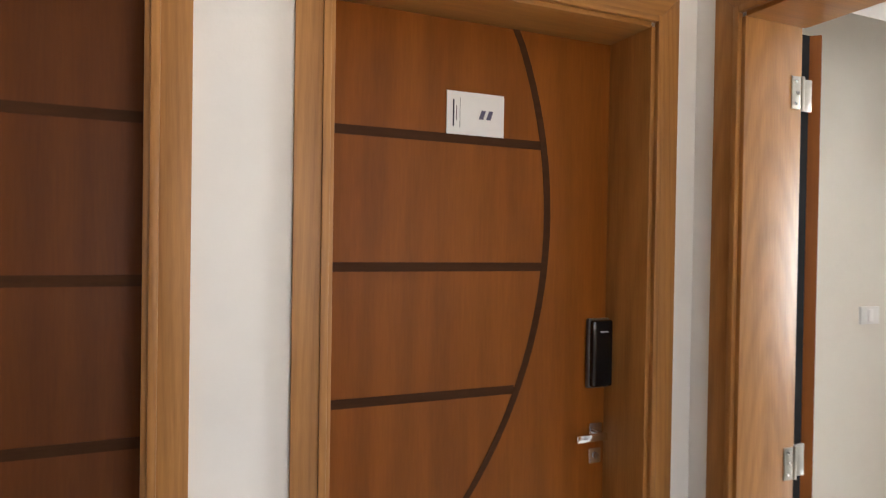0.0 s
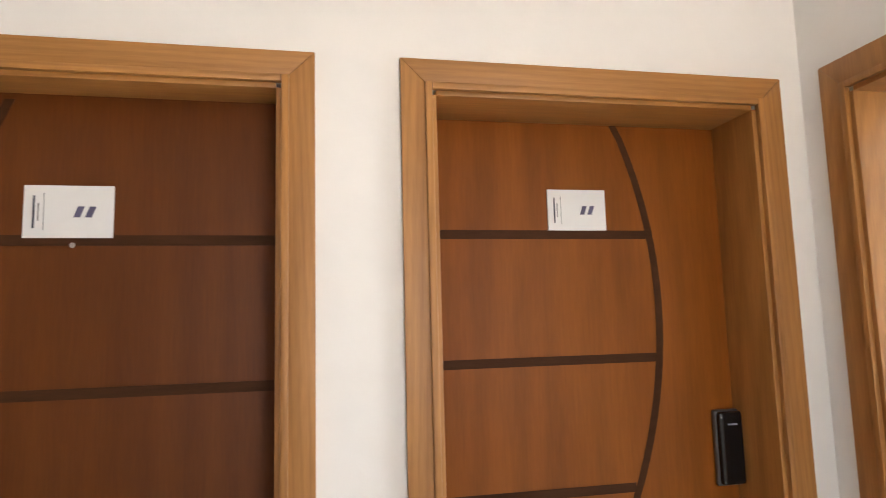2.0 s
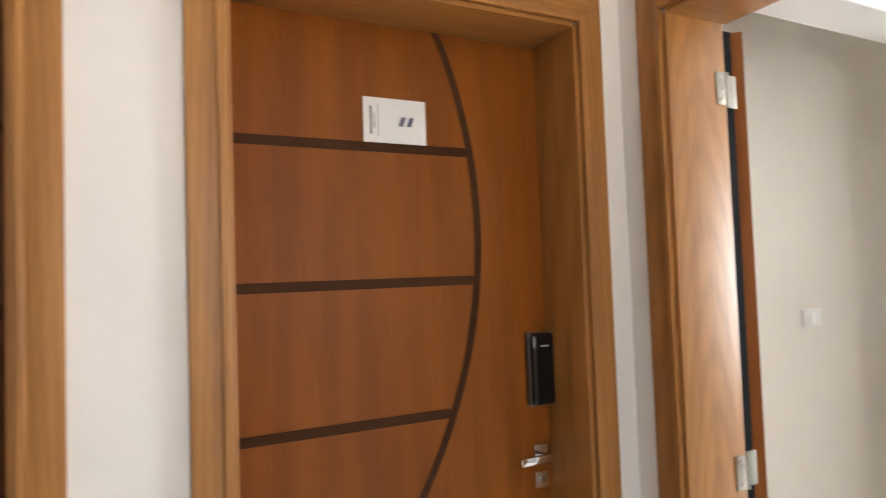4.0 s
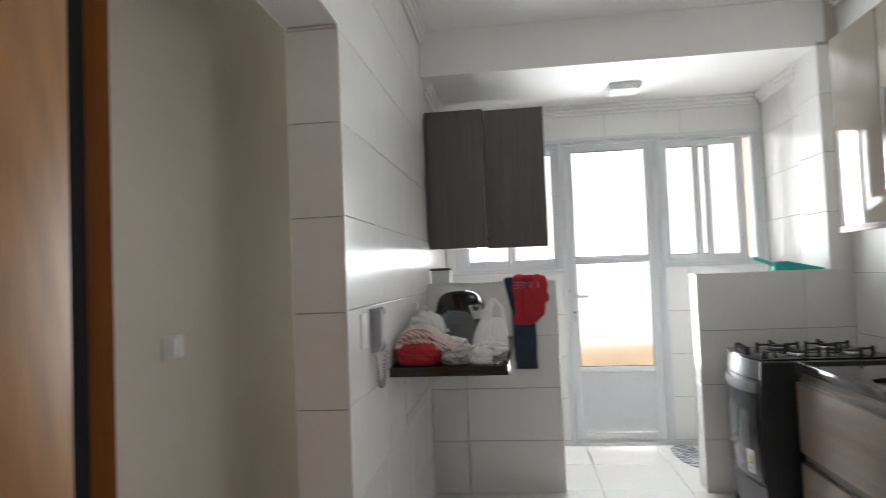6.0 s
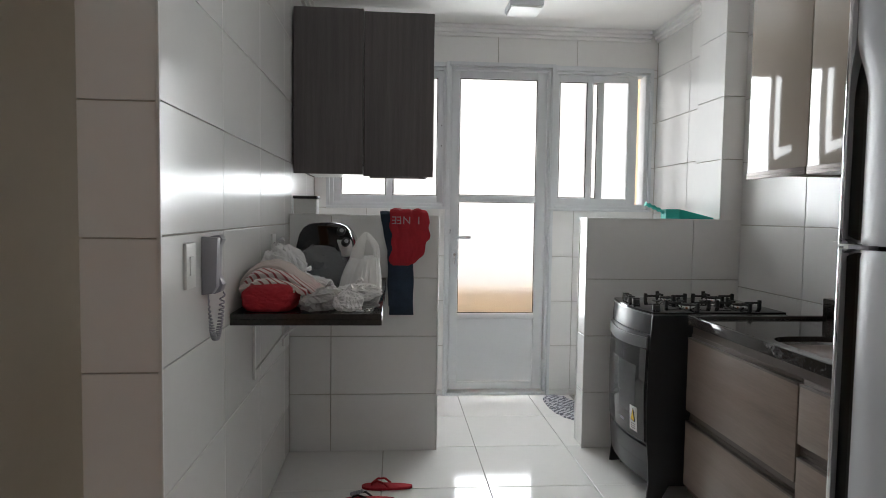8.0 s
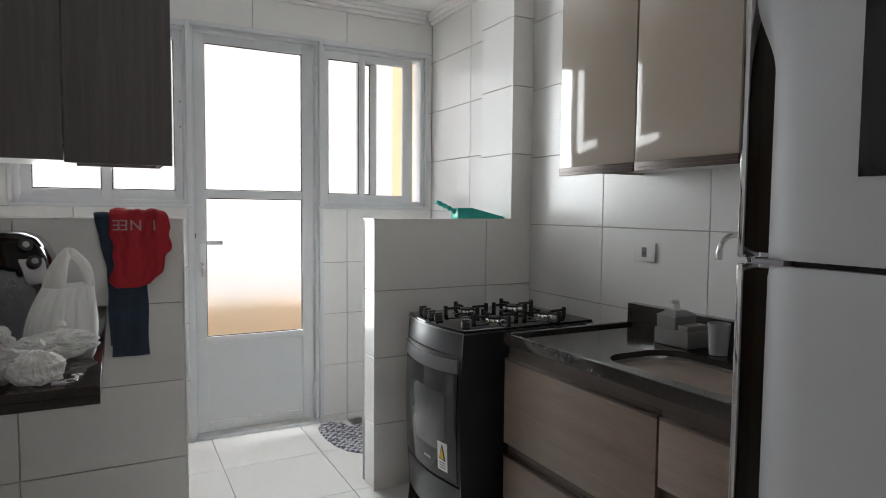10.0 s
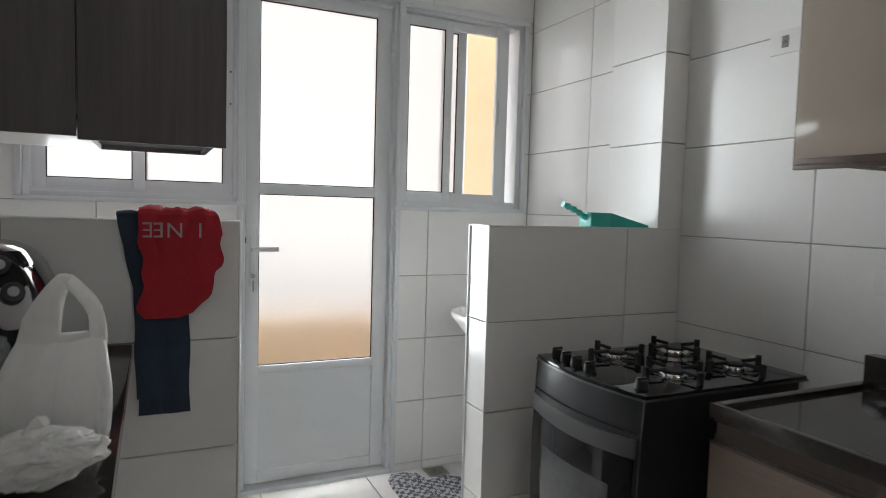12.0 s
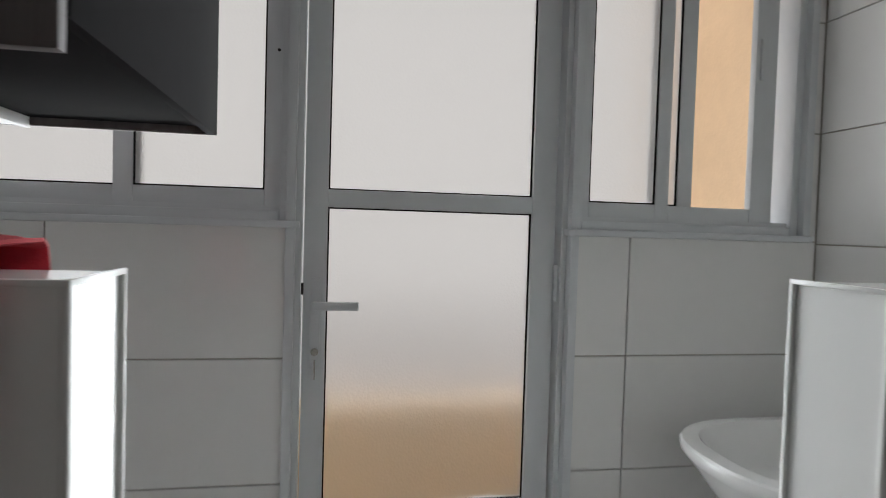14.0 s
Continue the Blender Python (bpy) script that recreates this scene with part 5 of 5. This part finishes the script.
towel_fold("striped_fold", [(1.690, 1.022), (1.696, 1.052), (1.674, 1.080), (1.628, 1.096), (1.572, 1.094), (1.520, 1.070), (1.472, 1.040), (1.432, 1.022)], 4.000, 4.190, 0.022, 2.0, "towel")
towel_fold("striped_fold", [(1.680, 1.030), (1.680, 1.050), (1.652, 1.068), (1.602, 1.072), (1.545, 1.062), (1.500, 1.044), (1.468, 1.034)], 3.978, 4.180, 0.020, 3.0, "towel")
towel_fold("inner_fold", [(1.698, 1.040), (1.650, 1.048), (1.590, 1.050), (1.535, 1.046), (1.505, 1.040)], 3.968, 4.150, 0.016, 4.0, "towel_plain")
keys = thing("key_ring", (4.10, 1.25, TOPZ), "small steel key ring on the granite shelf", "keys")
part("ring", tube([(4.09 + 0.014 * math.cos(k * math.pi / 8), 1.262 + 0.014 * math.sin(k * math.pi / 8), TOPZ + 0.003) for k in range(17)], 0.0016, 8), "chrome", keys)
part("key", solid((4.10, 4.145, 1.246, 1.254, TOPZ, TOPZ + 0.003), (4.137, 4.155, 1.240, 1.262, TOPZ, TOPZ + 0.003), bevel=0.001), "chrome", keys)
part("tag", solid((4.070, 4.095, 1.268, 1.295, TOPZ, TOPZ + 0.004), bevel=0.001), "phone", keys)
keys.location += Vector((-0.11, 0.0, 0.0))

# intercom
icom = thing("intercom", (3.59, 1.72, 1.06), "grey wall intercom handset with a coiled cord", "intercom")
part("base", prism([(1.720, 1.055), (1.690, 1.058), (1.677, 1.078), (1.673, 1.222), (1.720, 1.226)], 0, 3.618, 3.652, 0.003), "phone", icom)
hs = part("handset", prism([(1.706, 1.226), (1.677, 1.231), (1.668, 1.217), (1.680, 1.188), (1.682, 1.112), (1.668, 1.082), (1.676, 1.060), (1.696, 1.052), (1.708, 1.070), (1.696, 1.105), (1.696, 1.190)], 0, 3.655, 3.697, 0.004), "phone", icom)
part("hook_slot", solid((3.6515, 3.6562, 1.6765, 1.700, 1.130, 1.178), bevel=0.001), "black", icom)
pts = []
for k in range(401):
    u = k / 400
    a = math.pi * u
    ph = u * 2 * math.pi * 34
    rad = 0.0075 * min(1, 4 * u + 0.05)
    pts.append((3.632 + 0.040 * u + rad * math.cos(ph), 1.704 - 0.030 * u + rad * math.sin(ph) * 0.9, 1.058 - 0.140 * math.sin(a) ** 0.7))
part("cord", tube(pts, 0.0026, 6), "phone", icom, "coiled grey cord")

# dustpan
dp = thing("dustpan", (5.22, -0.47, 1.29), "teal plastic dustpan lying on the half wall", "dustpan")
part("tray", prism([(5.17, -0.630), (5.27, -0.640), (5.278, -0.42), (5.255, -0.36), (5.185, -0.36), (5.146, -0.42)], 2, 1.291, 1.295, 0.001), "teal", dp)
for a, b, h0, h1 in (((5.278, -0.42), (5.27, -0.640), 0.052, 0.006), ((5.146, -0.42), (5.17, -0.630), 0.052, 0.006)):
    bm = bmesh.new()
    vs = [bm.verts.new((a[0], a[1], 1.293)), bm.verts.new((b[0], b[1], 1.293)), bm.verts.new((b[0], b[1], 1.293 + h1)), bm.verts.new((a[0], a[1], 1.293 + h0))]
    bm.faces.new(vs)
    bmesh.ops.solidify(bm, geom=bm.faces[:], thickness=0.004)
    part("side_wall", bm, "teal", dp)
part("back_wall", prism([(5.146, -0.42), (5.185, -0.36), (5.255, -0.36), (5.278, -0.42), (5.27, -0.424), (5.25, -0.368), (5.19, -0.368), (5.171, -0.424)], 2, 1.293, 1.345, 0.001), "teal", dp)
part("grip", tube([(5.22, -0.364 + 0.110 * k / 18, 1.322 + 0.052 * (k / 18) ** 0.8) for k in range(19)], lambda u: 0.0105 + 0.0028 * math.sin(u * 26), 14), "teal", dp)

# worktop things
org = thing("sink_caddy", (3.93, -0.545, 0.857), "grey plastic sink caddy with a soap pump", "caddy")
part("tray", solid((3.855, 4.005, -0.605, -0.490, 0.857, 0.915), bevel=0.006), "grey", org)
part("sponge_box", solid((3.862, 3.905, -0.60, -0.495, 0.910, 0.935), bevel=0.005), "grey", org)
part("bottle", prism([(3.915, -0.600), (4.000, -0.600), (4.000, -0.495), (3.915, -0.495)], 2, 0.912, 0.959, 0.006), "grey", org)
bm = bmesh.new()
lo = [bm.verts.new(p) for p in ((3.912, -0.603, 0.959), (4.003, -0.603, 0.959), (4.003, -0.492, 0.959), (3.912, -0.492, 0.959))]
hi = [bm.verts.new(p) for p in ((3.937, -0.575, 0.976), (3.978, -0.575, 0.976), (3.978, -0.520, 0.976), (3.937, -0.520, 0.976))]
bm.faces.new(hi)
bm.faces.new(lo[::-1])
for q in range(4):
    bm.faces.new((lo[q], lo[(q + 1) % 4], hi[(q + 1) % 4], hi[q]))
bmesh.ops.recalc_face_normals(bm, faces=bm.faces[:])
part("shoulder", bm, "grey", org)
pump = part("pump", cyl((3.957, -0.548, 0.974), (3.957, -0.548, 1.000), 0.012, 0.010), "white", org, "white pump head")
part("spout", solid((3.948, 3.966, -0.552, -0.515, 1.000, 1.012), bevel=0.004), "white", pump)
org.location += Vector((0.04, -0.05, 0.008))
cup = thing("plastic_cup", (3.775, -0.52, 0.857), "empty clear plastic cup by the sink", "cup")
bm = cyl((3.775, -0.52, 0.858), (3.775, -0.52, 0.962), 0.029, 0.036, 28)
bmesh.ops.delete(bm, geom=[f for f in bm.faces if f.calc_center_median().z > 0.96], context="FACES")
bmesh.ops.solidify(bm, geom=bm.faces[:], thickness=0.0015)
part("wall", bm, "cup", cup)
cup.location += Vector((0.03, -0.06, 0.008))

tap = thing("tap", (3.74, -0.775, 0.96), "chrome wall-mounted kitchen tap with a high curved spout", "tap")
part("flange", cyl((3.742, -0.776, 0.972), (3.742, -0.764, 0.972), 0.026, 0.022, 24, 0.002), "chrome", tap)
part("valve", cyl((3.742, -0.765, 0.972), (3.742, -0.700, 0.972), 0.017, 0.015, 24, 0.002), "chrome", tap)
part("knob", cyl((3.742, -0.706, 0.972), (3.742, -0.668, 0.972), 0.020, 0.017, 12, 0.003), "chrome", tap)
pts = [(3.742, -0.722, 0.975), (3.740, -0.716, 1.05), (3.736, -0.698, 1.12), (3.732, -0.675, 1.18)]
for k in range(9):
    a = radians(180 - 22.5 * k)
    pts.append((3.730 + 0.002 * k, -0.605 + 0.058 * math.cos(a), 1.200 + 0.052 * math.sin(a)))
part("spout", tube(pts, 0.0095, 14), "chrome", tap)
part("nozzle", cyl((3.746, -0.547, 1.200), (3.746, -0.547, 1.172), 0.012, 0.012, 16, 0.002), "chrome", tap)

tap.location += Vector((0.042, 0.0, 0.008))

# laundry basin
basin = thing("laundry_basin", (5.78, -0.40, 0.0), "white porcelain laundry basin on a column by the tiled wall", "basin")
bm = bmesh.new()
out = []
for k in range(40):
    a = 2 * math.pi * k / 40
    c, s = math.cos(a), math.sin(a)
    e = 2.5 if s > 0 else 3.6
    rr = (abs(c) ** e + abs(s) ** e) ** (-1 / e)
    out.append((rr * c, rr * s))
levels = [(0.10, 0.10, 0.63), (0.15, 0.15, 0.66), (0.205, 0.215, 0.745), (0.238, 0.255, 0.800), (0.252, 0.276, 0.826), (0.262, 0.287, 0.838), (0.265, 0.291, 0.852), (0.264, 0.290, 0.860), (0.260, 0.286, 0.865), (0.235, 0.246, 0.865), (0.225, 0.235, 0.85), (0.16, 0.16, 0.77), (0.08, 0.08, 0.75)]
rows = [[bm.verts.new((5.77 + x * hx, -0.395 + y * hy, z)) for x, y in out] for hx, hy, z in levels]
for a, b in zip(rows, rows[1:]):
    for q in range(40):
        bm.faces.new((a[q], a[(q + 1) % 40], b[(q + 1) % 40], b[q]))
bm.faces.new(rows[0][::-1])
bm.faces.new(rows[-1])
bmesh.ops.recalc_face_normals(bm, faces=bm.faces[:])
part("bowl", bm, "porcelain", basin)
part("column", cyl((5.77, -0.42, 0.0), (5.77, -0.42, 0.64), 0.10, 0.075, 28, 0.006), "porcelain", basin)

# slippers
def slipper(x, y, turn, label, beads):
    """A flip-flop: sole, footbed and two straps; it points along +y before turning."""
    t = thing("flip_flop", (x, y, 0), label, "shoe", "pair of flip-flops")
    m = Matrix.Translation((x, y, 0)) @ Matrix.Rotation(turn, 4, "Z")
    pts = []
    for k in range(40):
        a = 2 * math.pi * k / 40
        yy = 0.120 * math.sin(a)
        w = 0.036 + 0.008 * math.sin(a) - 0.004 * math.cos(2 * a)
        pts.append((w * math.cos(a), yy))
    bm = prism(pts, 2, 0.001, 0.014, 0.003)
    bmesh.ops.transform(bm, matrix=m, verts=bm.verts[:])
    part("sole", bm, "red", t)
    for s in (-1, 1):
        bm = tube([(s * 0.036, -0.015, 0.010), (s * 0.030, 0.012, 0.034), (s * 0.014, 0.045, 0.040), (0.0, 0.070, 0.026), (0.0, 0.075, 0.012)], 0.005, 10)
        bmesh.ops.transform(bm, matrix=m, verts=bm.verts[:])
        part("strap", bm, "black" if beads else "red", t)
    if beads:
        for k in range(5):
            bm = bmesh.new()
            bmesh.ops.create_uvsphere(bm, u_segments=12, v_segments=8, radius=0.009, matrix=Matrix.Translation((0.012 - 0.006 * k, 0.030 + 0.011 * k, 0.046)))
            bmesh.ops.transform(bm, matrix=m, verts=bm.verts[:])
            part("bead", bm, "phone", t)
    return t


slipper(4.530, 1.268, radians(2), "red rubber flip-flop with a beaded dark strap", True)
slipper(4.672, 1.185, radians(-2), "plain red rubber flip-flop with dark sole marks", False)

# rug and floor drain
pts = [(6.150, 0.06), (6.155, 0.0), (6.12, -0.05), (6.06, -0.07), (6.01, -0.085), (6.03, -0.12), (6.04, -0.18), (6.0, -0.25), (5.92, -0.31), (5.80, -0.33), (5.68, -0.28), (5.60, -0.18), (5.575, -0.06), (5.60, 0.01), (5.66, 0.06), (5.75, 0.095), (5.88, 0.112), (6.0, 0.112), (6.09, 0.10)]
outline = []
for (xa, ya), (xb, yb) in zip(pts, pts[1:] + pts[:1]):
    outline += [(xa + (xb - xa) * w / 5, ya + (yb - ya) * w / 5) for w in range(5)]
bm = bmesh.new()
mid = bm.verts.new((5.85, -0.08, 0.012))
rings = []
for k in range(1, 15):
    r = k / 14
    ring_v = []
    for q, (x, y) in enumerate(outline):
        wob = 0.006 * math.sin(q * 2.1) * (r > 0.9)
        p = Vector((5.85 + (x - 5.85) * (r + wob), -0.08 + (y + 0.08) * (r + wob), 0))
        p.z = 0.010 + 0.007 * noise.noise(p * 28) + 0.004 * noise.noise(p * 70)
        if k == 14:
            p.z = 0.0005
        ring_v.append(bm.verts.new(p))
    rings.append(ring_v)
n = len(outline)
for q in range(n):
    bm.faces.new((mid, rings[0][q], rings[0][(q + 1) % n]))
for a, b in zip(rings, rings[1:]):
    for q in range(n):
        bm.faces.new((a[q], b[q], b[(q + 1) % n], a[(q + 1) % n]))
bmesh.ops.recalc_face_normals(bm, faces=bm.faces[:])
single("rug", bm, "rug", "small grey and white checked heart-shaped rug", "rug", place=(5.85, -0.08, 0))
dr = thing("floor_drain", (6.10, -0.165, 0), "square steel floor drain grate in the tiles", "drain")
part("rim", solid((6.045, 6.155, -0.222, -0.215, 0, 0.003), (6.045, 6.155, -0.117, -0.110, 0, 0.003), (6.045, 6.052, -0.215, -0.117, 0, 0.003), (6.148, 6.155, -0.215, -0.117, 0, 0.003)), "steel", dr)
for k in range(9):
    part("slat", solid((6.052, 6.148, -0.213 + 0.0108 * k, -0.207 + 0.0108 * k, 0.0, 0.0025)), "steel", dr)
part("well", solid((6.050, 6.150, -0.217, -0.113, -0.0005, 0.0006)), "black", dr)

# energy label on the freezer door
lab = thing("energy_label", (2.84, 0.03, 1.62), "white energy label with blue head on the fridge", "label")
part("card", solid((2.791, 2.884, FY - 0.004, FY - 0.0006, 1.618, 1.788), bevel=0.0004), "paper", lab)
part("head_bar", solid((2.793, 2.882, FY - 0.002, FY, 1.752, 1.786)), "blue", lab)
for k, (col, w) in enumerate((("green", 0.030), ("green", 0.036), ("yellow", 0.042), ("yellow", 0.048), ("red", 0.054))):
    part("scale_bar", solid((2.878 - w, 2.878, FY - 0.002, FY, 1.738 - 0.0095 * k, 1.745 - 0.0095 * k)), col, lab)
part("grade_mark", solid((2.798, 2.810, FY - 0.002, FY, 1.735, 1.746)), "ink", lab)
for r in range(2):
    for c in range(3):
        part("print_bar", solid((2.800 + 0.028 * c, 2.818 + 0.028 * c, FY - 0.002, FY, 1.634 + 0.028 * r, 1.648 + 0.028 * r)), "grey", lab)

# ---- tiles: floor and walls ----
RV = [0.318 * k for k in range(1, 12)]
tiles(floor, 2, -0.008, 1, (1.69, 6.33), (-1.05, 2.25), [4.66 + 0.525 * k for k in range(-6, 5)], [0.70 + 0.513 * k for k in range(-4, 5)], material="floor", gap=0.0035)
tiles(wall_left, 1, 1.728, -1, (3.30, 6.17), (0, TOP), [3.30 + 0.563 * k for k in range(1, 4)] + [5.22, 5.78], [1.238 + 0.324 * k for k in range(-3, 6)], holes=())
tiles(wall_left, 1, 1.728, -1, (1.89, 3.30), (2.22, TOP), [2.20, 2.76], [2.525])
tiles(wall_left, 0, 3.308, -1, (1.722, 1.908), (0, 2.22), [], [1.232 + 0.325 * k for k in range(-3, 4)])
tiles(wall_left, 2, 2.228, -1, (1.89, 3.302), (1.722, 1.908), [2.20, 2.76], [])
tiles(wall_right, 1, -0.783, 1, (2.60, 5.155), (0, TOP), [5.165 - 0.575 * k for k in range(1, 5)], [1.262 + 0.347 * k for k in range(-3, 5)])
tiles(wall_right, 1, -0.708, 1, (5.285, 6.17), (0, 2.60), [5.66], [0.04 + 0.322 * k for k in range(9)])
tiles(wall_far, 0, 6.178, -1, (-0.70, 0.055), (0, 1.335), [-0.115], [0.04, 0.362, 0.684, 1.004])
tiles(wall_far, 0, 6.178, -1, (0.795, 1.72), (0, 1.335), [1.36], [0.04, 0.362, 0.684, 1.004])
tiles(wall_far, 0, 6.178, -1, (-0.70, 1.72), (2.345, 2.61), [-0.115, 0.45, 1.02], [])
tiles(wall_far, 0, 6.178, -1, (-0.70, -0.66), (1.335, 2.345), [], [1.65, 1.97, 2.29])
tiles(wall_far, 0, 6.178, -1, (1.625, 1.72), (1.335, 2.345), [], [1.65, 1.97, 2.29])
for hw, y0, y1, cut, end, s in ((half_left, 0.926, 1.72, 1.498, 0.934, -1), (half_right, -0.775, 0.102, -0.500, 0.094, 1)):
    tiles(hw, 0, 5.146, -1, (y0, y1), (0, 1.288), [cut], [0.316, 0.634, 0.952])
    tiles(hw, 0, 5.277, 1, (y0, y1), (0, 1.288), [cut], [0.316, 0.634, 0.952])
    tiles(hw, 1, end, s, (5.140, 5.283), (0, 1.288), [], [0.316, 0.634, 0.952])
    tiles(hw, 2, 1.280, 1, (5.140, 5.283), (y0, y1), [cut], [])
tiles(pier, 0, 5.146, -1, (-0.775, -0.65), (1.288, 2.61), [], [1.626, 1.974, 2.322])
tiles(pier, 1, -0.658, 1, (5.138, 5.453), (1.288, 2.61), [], [1.626, 1.974, 2.322])
tiles(pier, 0, 5.445, 1, (-0.775, -0.65), (1.288, 2.61), [], [1.626, 1.974, 2.322])
# white plastic strips on the tiled corners
strips = [(3.296, 3.304, 1.716, 1.724, 0, 2.22), (1.89, 3.304, 1.716, 1.724, 2.216, 2.224)]
for hw_y in (0.924, 0.104):
    strips += [(5.135, 5.142, hw_y - 0.0035, hw_y + 0.0035, 0, 1.290), (5.281, 5.288, hw_y - 0.0035, hw_y + 0.0035, 0, 1.290), (5.135, 5.288, hw_y - 0.0035, hw_y + 0.0035, 1.285, 1.2915)]
strips += [(5.135, 5.142, 0.924, 1.72, 1.285, 1.2915), (5.135, 5.142, -0.775, 0.104, 1.285, 1.2915), (5.135, 5.142, -0.6535, -0.6465, 1.2915, 2.61)]
single("trim_tile_edges", solid(*strips, bevel=0.002), "edge", "white plastic edge strips on tiled corners", kind="structure")
